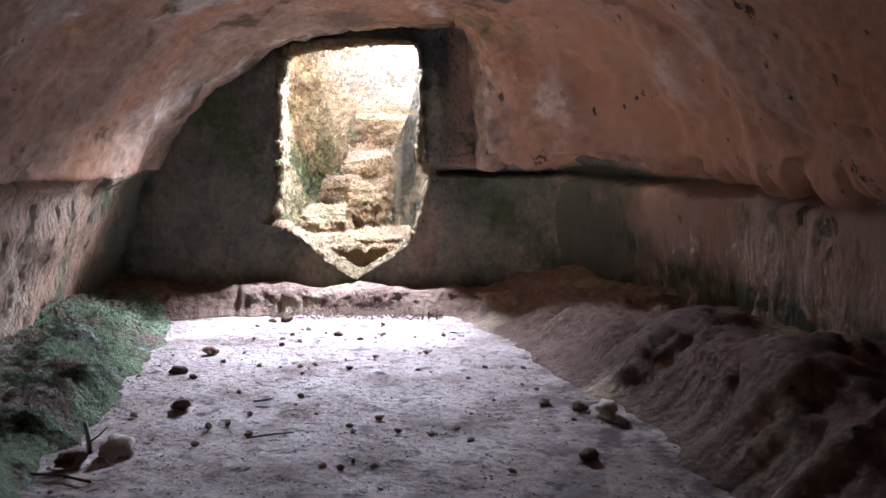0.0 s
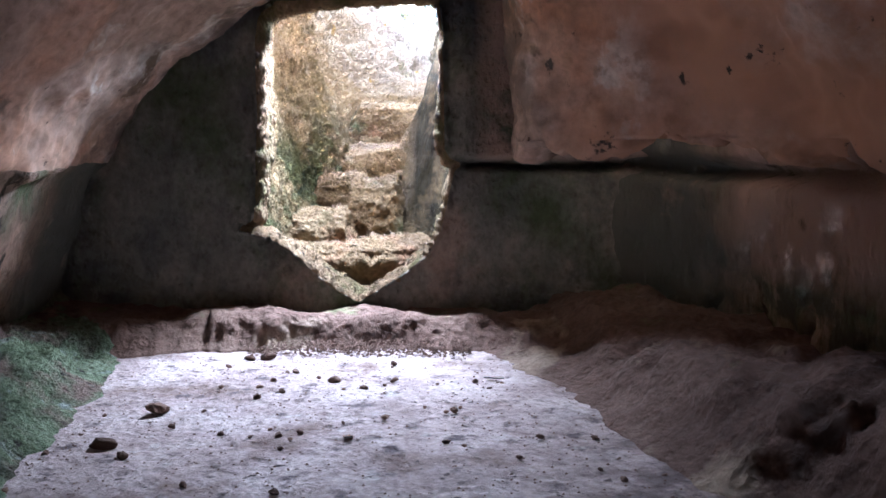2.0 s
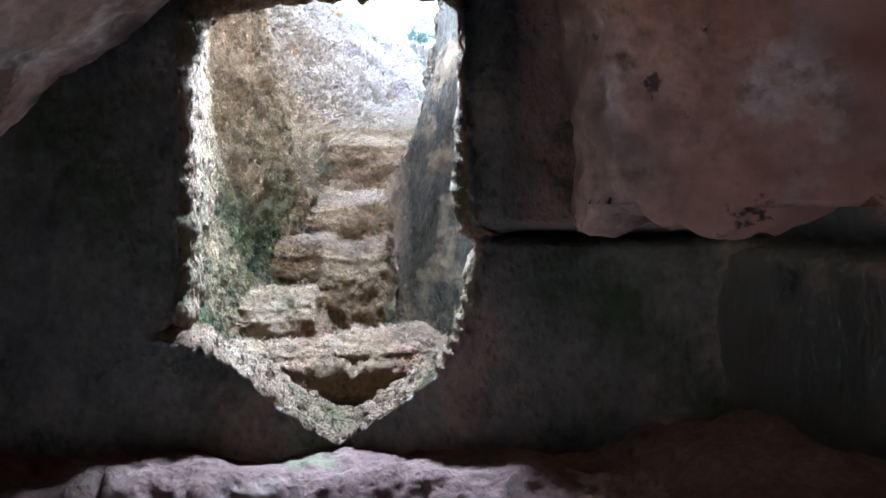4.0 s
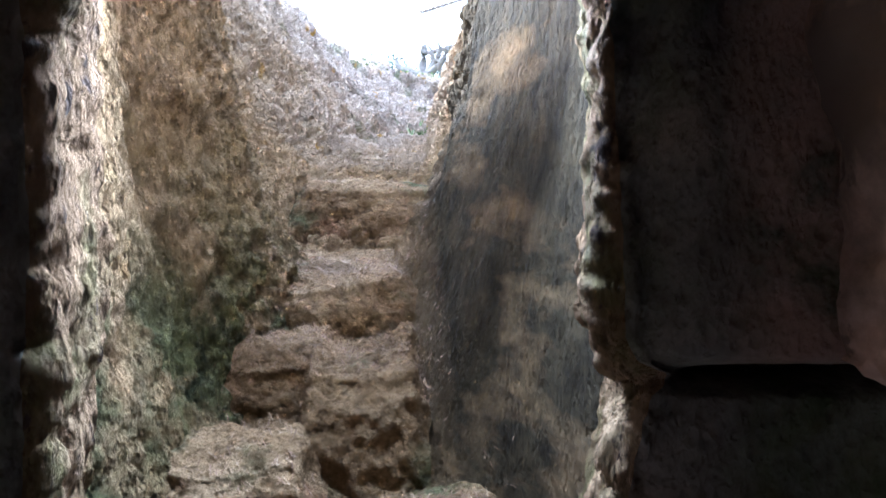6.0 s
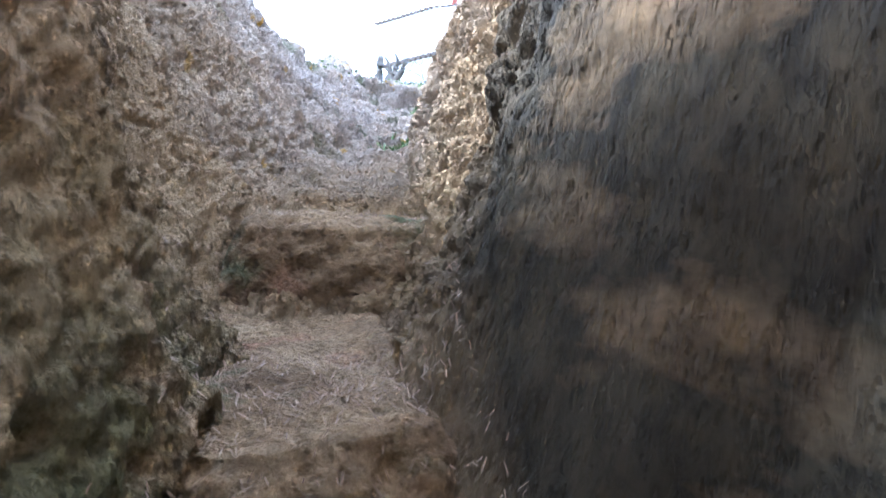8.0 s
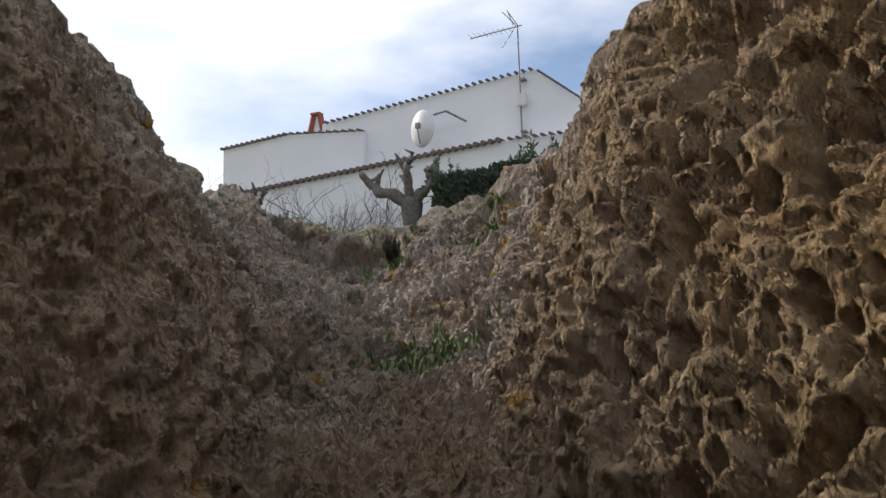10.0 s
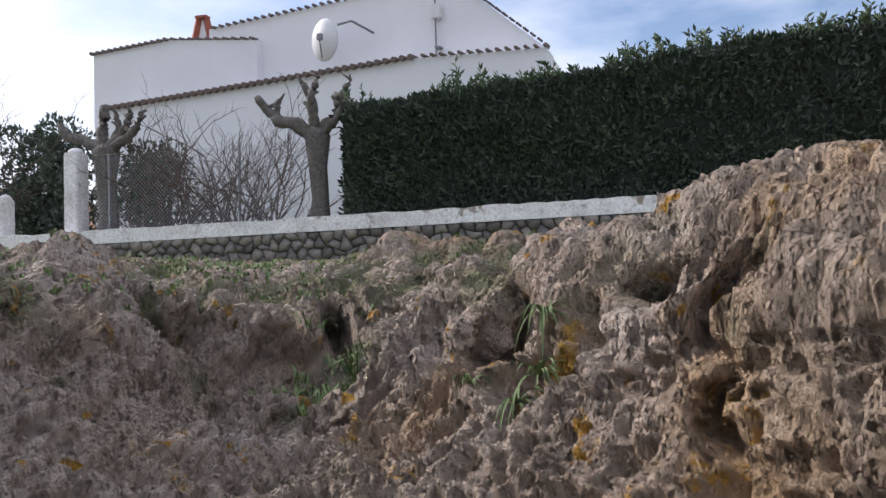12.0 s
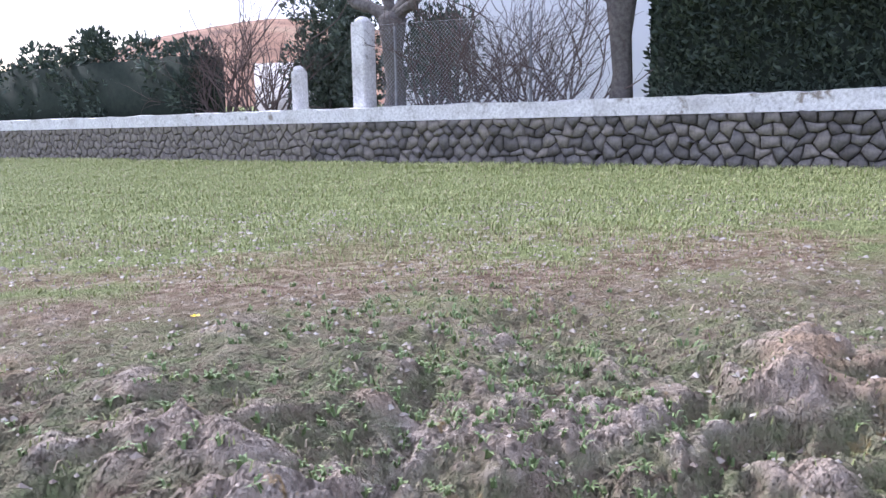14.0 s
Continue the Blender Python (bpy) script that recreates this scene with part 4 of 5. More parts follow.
def hedge():
    rr = random.Random(11)
    h = thing("hedge", GARDEN, "tall clipped dark evergreen hedge behind the wall", "hedge")
    s0, s1, y0, y1 = 20.0, 46.0, 0.42, 1.9
    ss, tt = np.linspace(s0, s1, 240), np.linspace(0, 1, 56)
    S, T = np.meshgrid(ss, tt, indexing="ij")
    top = 6.1 + 0.098 * (S - 20.3)
    base = wall_base(S) + 0.9
    # front face up, over the top, down the back
    front, over = sm(0, 1, 0) + np.clip(T / 0.42, 0, 1), np.clip((T - 0.42) / 0.16, 0, 1)
    back = np.clip((T - 0.58) / 0.42, 0, 1)
    Z = base + (top - base) * (front - back)
    Yv = y0 + (y1 - y0) * over
    P = np.stack([S, Yv, Z], -1)
    nrm = np.stack([0 * S, over * 2 - 1, np.where((T > 0.4) & (T < 0.6), 1.0, 0.0)], -1)
    end = 1 - sm(s0, s0 + 0.5, S)
    P[..., 1] += end * (0.5 * (y0 + y1) - P[..., 1])
    P += nrm * (0.22 * fbm(P, 0.8, 4, 0.6))[..., None]
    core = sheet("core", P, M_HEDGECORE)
    core.parent = h
    pts, dirs = [], []
    for _ in range(30000):
        i, j = rr.randrange(len(ss) - 1), rr.randrange(0, 36)
        if rr.random() < 0.55:
            i = int(i * 0.6)
        f1, f2 = rr.random(), rr.random()
        a = P[i, j] * (1 - f1) * (1 - f2) + P[i + 1, j] * f1 * (1 - f2) + P[i, j + 1] * (1 - f1) * f2 + P[i + 1, j + 1] * f1 * f2
        n = nrm[i, j]
        pts.append((a[0], a[1] + n[1] * 0.02 - rr.random() * 0.06, a[2]))
        dirs.append((0, n[1], n[2] + 0.3))
    v, f = leaf_cloud(pts, dirs, 0.15, rr)
    tagged(stuff_mesh("leaves", v, f, M_HEDGE, h), kind="stuff")
    # untrimmed shoots along the top
    pts, dirs = [], []
    bmt = bmesh.new()
    for _ in range(620):
        s = rr.uniform(s0 + 0.2, s1)
        dens = noise.noise((s * 0.9, 3, 1))
        if dens < -0.25:
            continue
        z = float(6.05 + 0.098 * (s - 20.3))
        y = rr.uniform(y0, y0 + 0.7)
        hgt = rr.uniform(0.15, 0.55) * (0.7 + dens)
        lean = rr.uniform(-0.12, 0.12)
        tube(bmt, [(s, y, z - 0.1), (s + lean, y, z + hgt)], [0.008, 0.004], 4, False)
        for k in range(int(7 + hgt * 26)):
            t = rr.random()
            pts.append((s + lean * t, y, z + hgt * t))
            dirs.append((rr.uniform(-1, 1), rr.uniform(-1, 1), 0.6))
    tagged(part("shoot_wood", bmt, M_TWIG, h), kind="stuff")
    v, f = leaf_cloud(pts, dirs, 0.15, rr, 3.0)
    tagged(stuff_mesh("shoot_foliage", v, f, M_SPRIG, h), kind="stuff")


def pollard(s, y, z0, zf, r, limbs, label, seed):
    rr = random.Random(seed)
    t = thing("pollarded_tree", GARDEN @ Matrix.Translation((s, y, z0)), label, "tree", "pollarded trees")
    h = zf - z0
    bm = bmesh.new()
    tube(bm, [(0.05, 0, -0.6), (0.04, 0, 0.0), (0.02, 0.02, h * 0.3), (-0.02, 0, h * 0.65), (0, 0, h), (0.03, 0, h + 0.15)], [r * 1.25, r * 1.1, r * 0.95, r * 0.95, r * 1.35, r * 0.9], 12)
    for v in bm.verts:
        v.co += Vector((noise.noise(v.co * 4), noise.noise(v.co * 4 + Vector((7, 0, 0))), 0)) * 0.06
    part("trunk", bm, M_BARK, t, "", True)
    for pts, r0 in limbs:
        bm = bmesh.new()
        pts = [Vector((px - s, py, pz - z0)) for px, py, pz in pts]
        fine, rad = [], []
        for a, b2 in zip(pts, pts[1:]):
            for k in range(4):
                fine.append(a.lerp(b2, k / 4))
        fine.append(pts[-1])
        for k, p in enumerate(fine):
            f = k / (len(fine) - 1)
            p += Vector((rr.uniform(-1, 1), rr.uniform(-1, 1), rr.uniform(-1, 1))) * 0.03
            rad.append(1.3 * r0 * (1 - 0.5 * f) * (1 + 0.35 * noise.noise((k * 0.9, seed, r0 * 50))))
        tube(bm, fine, rad, 8)
        # swollen knuckles with stubs
        for _ in range(3):
            k = rr.randrange(len(fine) // 2, len(fine))
            d = Vector((rr.uniform(-1, 1), rr.uniform(-0.6, 0.6), rr.uniform(0.3, 1))).normalized()
            tube(bm, [fine[k] - d * 0.03, fine[k] + d * rr.uniform(0.1, 0.26)], [rad[k] * 0.8, rad[k] * 0.35], 6)
        part("limb", bm, M_BARK, t, "", True)
    return t


def shrub(s, y, z0, h, seed, n=10):
    rr = random.Random(seed)
    t = thing("bare_shrub", GARDEN @ Matrix.Translation((s, y, z0)), "leafless twiggy shrub behind the wire fence", "shrub", "bare shrubs")

    def grow(bm, p, d, ln, r, depth):
        q = p.copy()
        pts, rad = [p.copy()], [r]
        for k in range(5):
            d = d2 = (d + Vector((rr.uniform(-1, 1), rr.uniform(-0.6, 0.6), rr.uniform(-0.6, 0.7))) * 0.38).normalized()
            q = q + d2 * ln / 5
            pts.append(q.copy())
            rad.append(r * (1 - 0.14 * (k + 1)))
            if depth and rr.random() < 0.5:
                side = (d2 + Vector((rr.uniform(-1, 1), rr.uniform(-0.7, 0.7), rr.uniform(-0.3, 0.6)))).normalized()
                grow(bm, q, side, ln * rr.uniform(0.45, 0.75), r * 0.55, depth - 1)
        tube(bm, pts, rad, 5, False)
    for k in range(n):
        bm = bmesh.new()
        d = Vector((rr.uniform(-0.9, 0.9), rr.uniform(-0.2, 0.2), 1)).normalized()
        grow(bm, Vector((rr.uniform(-0.3, 0.3), 0, -0.3)), d, h * rr.uniform(0.6, 1.15) + 0.3, 0.031, 3)
        part("branch", bm, M_TWIG, t)


def fence():
    f = thing("wire_fence", GARDEN, "chain-link wire fence on thin iron posts", "fence")
    for s in (15.0, 18.08):
        bm = bmesh.new()
        z = float(wall_base(s)) + 1.0
        tube(bm, [(s, 0.32, z - 0.2), (s, 0.32, z + 1.72)], [0.028, 0.028], 8)
        part("post", bm, M_METAL, f)
    bm = bmesh.new()
    s0, s1, h, st = 14.6, 19.5, 1.62, 0.085

    def wire(a, b):
        d = Vector((b[0] - a[0], 0, b[1] - a[1]))
        if d.length < 0.01:
            return
        z = float(wall_base(0.5 * (a[0] + b[0]))) + 1.08
        tube(bm, [(a[0], 0.33, z + a[1]), (b[0], 0.33, z + b[1])], [0.0035, 0.0035], 3, False)
    k = -h
    while k < s1 - s0:
        lo, hi = max(0.0, -k), min(h, s1 - s0 - k)
        if hi > lo:
            wire((s0 + k + lo, lo), (s0 + k + hi, hi))
            wire((s1 - k - lo, lo), (s1 - k - hi, hi))
        k += st
    for z in (0.02, h):
        wire((s0, z), (s1, z))
    part("wire_mesh", bm, M_WIRE, f)


def bush(name, s0, s1, y0, y1, z0, top, seed, label, n=9000, mat=None, size=0.14):
    """A leafy bush: clumps of leaves in an uneven volume on a few stems."""
    rr = random.Random(seed)
    t = thing(name, GARDEN, label, "bush")
    cl = []
    for _ in range(int(40 + 14 * (s1 - s0))):
        s = rr.uniform(s0, s1)
        hgt = top(s) if callable(top) else top
        cl.append((s, rr.uniform(y0, y1), z0 + (hgt - z0) * rr.random() ** 0.7, rr.uniform(0.22, 0.45)))
    pts, dirs = [], []
    for _ in range(n):
        cx, cy, cz, r = rr.choice(cl)
        d = Vector((rr.gauss(0, 1), rr.gauss(0, 1), rr.gauss(0, 1))).normalized()
        pts.append((cx + d.x * r, cy + d.y * r, cz + d.z * r))
        dirs.append((d.x, d.y, d.z + 0.3))
    v, f = leaf_cloud(pts, dirs, size, rr)
    tagged(stuff_mesh("leaves", v, f, mat or M_BUSH, t), kind="stuff")
    for k in range(5):
        s = s0 + (s1 - s0) * (k + 0.5) / 5
        part("stem", tube(bmesh.new(), [(s, 0.5 * (y0 + y1), z0 - 0.8), (s + 0.1, 0.5 * (y0 + y1), z0 + 1.2)], [0.06, 0.03], 6), M_BARK, t)


garden_wall()
hedge()
pollard(19.62, 0.75, 3.95, 5.75, 0.19, [
    ([(19.6, 0, 5.75), (19.15, -0.1, 6.0), (18.75, 0, 6.08), (18.5, 0.1, 6.3), (18.25, 0, 6.62)], 0.12),
    ([(18.8, 0, 6.08), (18.65, 0.1, 6.3), (18.72, 0.1, 6.55)], 0.07),
    ([(19.6, 0, 5.8), (19.45, 0.2, 6.2), (19.4, 0.2, 6.55), (19.25, 0.1, 6.85)], 0.1),
    ([(19.6, 0, 5.8), (19.55, -0.2, 6.3), (19.6, -0.2, 6.6), (19.65, -0.1, 6.9)], 0.09),
    ([(19.65, 0, 5.8), (19.95, 0.1, 6.1), (20.05, 0.1, 6.45), (20.2, 0.1, 6.6)], 0.12),
    ([(19.7, 0, 5.8), (20.1, -0.2, 6.0), (20.25, -0.1, 6.35), (20.2, -0.1, 6.6), (20.4, -0.1, 6.8)], 0.07)],
    "pollarded tree with bare knuckled limbs beside the hedge", 3)
pollard(14.5, 0.9, 3.75, 5.7, 0.22, [
    ([(14.5, 0, 5.7), (14.0, 0, 5.95), (13.5, 0, 6.05), (13.25, 0, 6.35)], 0.12),
    ([(14.5, 0, 5.7), (14.3, 0.1, 6.1), (14.4, 0.1, 6.45), (14.35, 0.1, 6.75)], 0.13),
    ([(14.5, 0, 5.75), (14.85, 0, 6.0), (15.05, 0, 6.3), (15.1, 0, 6.5)], 0.1),
    ([(14.6, 0, 5.75), (15.1, -0.1, 5.95), (15.35, -0.1, 6.2), (15.45, -0.1, 6.5)], 0.1),
    ([(14.5, 0, 5.7), (14.75, 0.1, 6.2), (14.7, 0.1, 6.5)], 0.08)],
    "thick pollarded tree with stubby bare limbs", 4)
fence()
for k, (s, y, h) in enumerate([(15.7, 0.9, 1.9), (16.4, 0.8, 1.8), (17.2, 0.9, 1.7), (17.9, 0.8, 1.7), (18.7, 0.8, 1.6)]):
    shrub(s, y, float(wall_base(s)) + 0.9, h, 20 + k)
bush("evergreen_bush", 10.7, 12.8, 1.8, 2.8, 3.2, lambda s: 6.5 - 0.16 * abs(s - 11.6) ** 1.5, 31, "dense grey-green bush behind the wall", 12000)
for k, (s, h) in enumerate([(8.3, 1.5), (9.0, 1.9), (9.7, 2.0), (10.3, 2.2)]):
    shrub(s, 1.3, float(wall_base(s)) + 0.9, h, 60 + k, 9)
bush("shady_bush", 14.35, 15.4, 1.6, 2.4, 4.2, 5.7, 33, "dark leafy bush behind the pollarded tree", 5000, M_HEDGE, 0.12)
bush("far_hedge", -16.0, 7.6, 0.9, 2.2, 3.0, lambda s: 5.55 + 0.25 * math.sin(s * 0.5) - 0.02 * abs(s - 4) ** 1.3, 35, "long dark hedge further along the wall", 22000, M_HEDGE, 0.2)

# dark sheet added inside the far hedge, its inner shade put into the colour
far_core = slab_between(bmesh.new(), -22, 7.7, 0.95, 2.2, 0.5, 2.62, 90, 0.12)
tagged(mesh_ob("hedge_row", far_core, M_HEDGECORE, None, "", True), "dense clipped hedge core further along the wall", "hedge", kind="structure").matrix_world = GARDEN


def pillar(s, y, w, z0, z1, label):
    t = thing("gate_pillar", GARDEN @ Matrix.Translation((s, y, z0)), label, "pillar", "whitewashed pillars")
    bm = box(bmesh.new(), -w / 2, w / 2, -0.2, 0.2, -0.5, z1 - z0 - 0.12, 0.02)
    part("shaft", bm, M_CAP, t)
    bm = bmesh.new()
    bmesh.ops.create_uvsphere(bm, u_segments=12, v_segments=6, radius=1)
    for v in bm.verts:
        v.co = Vector((v.co.x * w / 2, v.co.y * 0.2, z1 - z0 - 0.14 + max(v.co.z, 0) * 0.14))
    part("rounded_top", bm, M_CAP, t, "", True)


pillar(14.02, 0.5, 0.34, 3.8, 5.76, "tall whitewashed pillar with a rounded top")
pillar(12.15, 0.5, 0.14, 3.6, 4.82, "thin white post at the end of the bushes")
bm = bmesh.new()
box(bm, 8.1, 12.0, 2.9, 3.1, 3.0, 5.0, 0.02)
tagged(mesh_ob("yard_wall", bm, M_CAP), "patchy whitewashed yard wall", "wall", kind="structure").matrix_world = GARDEN


def house():
    hs = thing("house", GARDEN @ Matrix.Translation((0, 8.0, 0)), "white rendered house with clay tile verges", "house")

    def prism(name, outline, y0, y1, mat, label=""):
        bm = bmesh.new()
        a = [bm.verts.new((x, y0, z)) for x, z in outline]
        b = [bm.verts.new((x, y1, z)) for x, z in outline]
        n = len(outline)
        bm.faces.new(a[::-1])
        bm.faces.new(b)
        for k in range(n):
            bm.faces.new((a[k], a[(k + 1) % n], b[(k + 1) % n], b[k]))
        bmesh.ops.recalc_face_normals(bm, faces=bm.faces)
        return part(name, bm, mat, hs, label)
    # tall gabled wing, the stepped wing at its side and the low front range
    prism("gable_wall", [(12.6, 2.0), (23.1, 2.0), (23.1, 9.0), (20.4, 11.25), (12.6, 10.45)], 0.3, 8.0, M_WHITE)
    prism("side_wall", [(8.6, 2.0), (12.9, 2.0), (14.4, 2.0), (14.4, 9.9), (11.4, 10.15), (8.6, 9.9)], 0.0, 6.0, M_WHITE)
    prism("front_range", [(9.75, 2.0), (23.3, 2.0), (23.3, 8.72), (19.7, 8.72), (9.75, 7.92)], -0.9, 0.31, M_WHITE)

    def verge(x0, z0, x1, z1, y, r, step, name="verge_tile"):
        n = max(2, int(math.hypot(x1 - x0, z1 - z0) / step))
        first = None
        for k in range(n):
            f = (k + 0.5) / n
            p = (x0 + (x1 - x0) * f, y, z0 + (z1 - z0) * f)
            if first is None:
                first = part("verge_tile", tube(bmesh.new(), [(0, -0.14, -0.015), (0, 0.5, 0.06)], [r, r * 0.9], 7), M_TILE, hs)
                ob = first
            else:
                ob = new("verge_tile", first.data)
                ob.parent = hs
            ob.location = p
    verge(9.6, 7.95, 19.7, 8.76, -0.95, 0.085, 0.24)
    verge(19.8, 8.76, 23.4, 8.76, -0.95, 0.05, 0.24)
    verge(12.7, 10.47, 20.4, 11.28, 0.28, 0.05, 0.24)
    verge(8.5, 9.93, 11.4, 10.18, -0.02, 0.06, 0.22)
    verge(11.4, 10.18, 14.4, 9.95, -0.02, 0.045, 0.3)
    verge(20.45, 11.25, 23.2, 9.02, 0.28, 0.04, 0.24)
    # chimney of two leaning clay slabs
    ch = thing("chimney", pose(12.25, 0.5, 10.1), "", "")
    ch.parent = hs
    ch.matrix_local = pose(12.25, 0.5, 10.08)
    for x0, x1 in ((-0.33, -0.13), (0.33, 0.13)):
        bm = bmesh.new()
        tube(bm, [(x0, 0, -0.05), (x1, 0, 0.82)], [0.14, 0.11], 4)
        part("slab", bm, M_BRICKRED, ch)
    bm = box(bmesh.new(), -0.2, 0.2, -0.14, 0.14, 0.78, 0.88, 0.02)
    part("cap", bm, M_BRICKRED, ch)
    bm = box(bmesh.new(), -0.14, 0.14, 0.02, 0.14, -0.05, 0.78)
    part("flue", bm, M_WHITE, ch)
    return hs


house()


def dish():
    d = thing("satellite_dish", GARDEN @ Matrix.Translation((16.95, 7.6, 9.55)), "pale satellite dish on a bracket arm", "satellite dish")
    bm = bmesh.new()
    rings = []
    for k in range(7):
        r = 0.62 * k / 6
        rings.append([bm.verts.new((r * 0.72 * math.cos(2 * math.pi * j / 24) - 0.1, -0.35 + 0.5 * r * r - 0.15 * r * math.cos(2 * math.pi * j / 24), r * math.sin(2 * math.pi * j / 24))) for j in range(24)] if k else [bm.verts.new((-0.1, -0.35, 0))])
    for j in range(24):
        bm.faces.new((rings[0][0], rings[1][j], rings[1][(j + 1) % 24]))
    for a, b in zip(rings[1:], rings[2:]):
        for j in range(24):
            bm.faces.new((a[j], b[j], b[(j + 1) % 24], a[(j + 1) % 24]))
    ext = bmesh.ops.extrude_face_region(bm, geom=bm.faces[:])
    for v in ext["geom"]:
        if isinstance(v, bmesh.types.BMVert):
            v.co.y += 0.03
    part("reflector", bm, M_DISH, d, "", True)
    bm = bmesh.new()
    tube(bm, [(0.35, -0.3, 0.36), (0.75, -0.2, 0.46), (1.1, 0.65, 0.3)], [0.035, 0.035, 0.035], 6)
    part("bracket", bm, M_METAL, d)
    bm = bmesh.new()
    tube(bm, [(-0.1, -0.34, -0.55), (0.0, -0.75, -0.12)], [0.018, 0.018], 6)
    part("feed_arm", bm, M_METAL, d)
    bm = box(bmesh.new(), -0.06, 0.1, -0.82, -0.7, -0.16, 0.02, 0.015)
    part("feed_horn", bm, M_METAL, d)


dish()


def antenna():
    a = thing("roof_antenna", GARDEN @ Matrix.Translation((20.0, 8.1, 8.7)), "thin television aerial strapped to the gable", "antenna")
    bm = tube(bmesh.new(), [(0, 0, 0), (-0.06, 0, 4.0)], [0.03, 0.025], 7)
    part("mast", bm, M_METAL, a)
    bm = tube(bmesh.new(), [(-1.75, 0.2, 3.93), (0.08, 0, 4.0)], [0.02, 0.02], 6)
    part("boom", bm, M_METAL, a)
    for k in range(9):
        x = -1.7 + k * 0.17
        bm = tube(bmesh.new(), [(x, -0.16, 3.94), (x, 0.3, 3.95)], [0.008, 0.008], 5)
        part("element", bm, M_METAL, a)
    for x0, z0, x1, z1 in ((-0.55, 4.55, -0.1, 4.02), (-0.35, 4.5, -0.05, 4.02), (-0.6, 3.35, -0.15, 3.95), (-0.4, 4.6, -0.2, 4.05)):
        bm = tube(bmesh.new(), [(x0, 0, z0), (x1, 0, z1)], [0.015, 0.015], 5)
        part("reflector_rod", bm, M_METAL, a)
    bm = box(bmesh.new(), -0.12, 0.16, -0.1, 0.12, 1.35, 1.75, 0.02)
    part("junction_box", bm, M_DISH, a)
    for z in (0.5, 2.2):
        bm = box(bmesh.new(), -0.05, 0.14, -0.05, 0.2, z, z + 0.06, 0.005)
        part("clamp", bm, M_METAL, a)


antenna()


def hill():
    xs, ys = np.linspace(-260, 180, 110), np.linspace(150, 420, 60)
    X, Y = np.meshgrid(xs, ys)
    P = np.stack([X, Y, 0 * X], -1)
    P[..., 2] = 1.5 + 24 * sm(0, 1, 1 - np.hypot((X + 10) / 120, (Y - 290) / 120)) + 1.2 * fbm(P, 0.03, 4) * sm(150, 190, Y) - 6 * sm(0, 1, (190 - Y) / 40)
    return tagged(sheet("hill", P, M_HILL), "low reddish scrub hill far off", "hill", kind="structure")


hill()
# ---- small things in the cave ----
def lump(r, seed, flat=0.7, n=2):
    bm = bmesh.new()
    bmesh.ops.create_icosphere(bm, subdivisions=n, radius=1.0)
    for v in bm.verts:
        k = 1 + 0.55 * noise.noise(v.co * 1.3 + Vector((seed * 5.1, 0, 0))) + 0.3 * noise.noise(v.co * 3.1 + Vector((0, seed * 2.7, 0)))
        v.co = Vector((v.co.x * 1.15, v.co.y * 0.9, v.co.z * flat)) * k * r
    return bm


STONES = [(-1.39, 4.37, 0.038), (-1.34, 4.81, 0.038), (-1.29, 4.28, 0.022), (-1.2, 3.79, 0.041), (-1.0, 3.51, 0.018), (-0.81, 3.42, 0.015), (-0.38, 3.05, 0.016), (-0.26, 3.07, 0.015)]
STONES += [(-0.66, 5.27, 0.027), (-0.68, 3.96, 0.015), (-0.19, 3.46, 0.014), (-0.13, 4.43, 0.013), (-0.97, 5.01, 0.017), (-1.07, 5.72, 0.03), (-1.16, 5.7, 0.022), (0.47, 3.84, 0.026)]
rs = random.Random(2)
base_lumps = []
for k in range(6):
    me = bpy.data.meshes.new("loose_stone")
    b_ = lump(1.0, k + 1)
    b_.to_mesh(me)
    b_.free()
    me.materials.append(M_STONE)
    base_lumps.append(me)
SMALL = [(rs.uniform(-1.6, 0.75), rs.uniform(1.6, 5.6), rs.choice((0.008, 0.009, 0.011, 0.013, 0.016))) for _ in range(120)]
for k, (x, y, r) in enumerate(STONES + SMALL):
    ob = new("loose_stone", base_lumps[k % 6])
    ob.matrix_world = pose(x, y, r * 0.45, rs.uniform(-20, 20), rs.uniform(-20, 20), rs.uniform(0, 360)) @ Matrix.Diagonal((r, r, r, 1))
    tagged(ob, "dark crumbly rock lump on the dirt floor", "stone", "loose stones")
for k, (x, y, r, lab) in enumerate([(-1.4, 3.08, 0.045, "rounded brown rock beside a longer one"), (-1.27, 3.2, 0.058, "long tan broken rock by the mossy ledge"), (0.72, 3.66, 0.06, "pale rounded rock at the foot of the ledge"),
                                    (0.56, 3.14, 0.032, "flat grey stone on the dirt floor"), (0.62, 3.75, 0.03, "brown stone at the foot of the ledge")]):
    ob = mesh_ob("rock", lump(r, 40 + k, 0.75, 3), M_PALE if k in (1, 2) else M_STONE)
    ob.matrix_world = pose(x, y, r * 0.5, 0, 0, 30 + 40 * k)
    tagged(ob, lab, "stone", "broken rocks")


def twig(pts, r, label):
    bm = tube(bmesh.new(), pts, [r * (1 - 0.4 * k / len(pts)) for k in range(len(pts))], 6)
    tagged(mesh_ob("twig", bm, M_PALE if r > 0.007 else M_TWIG, None, "", True), label, "twig", "dry twigs")


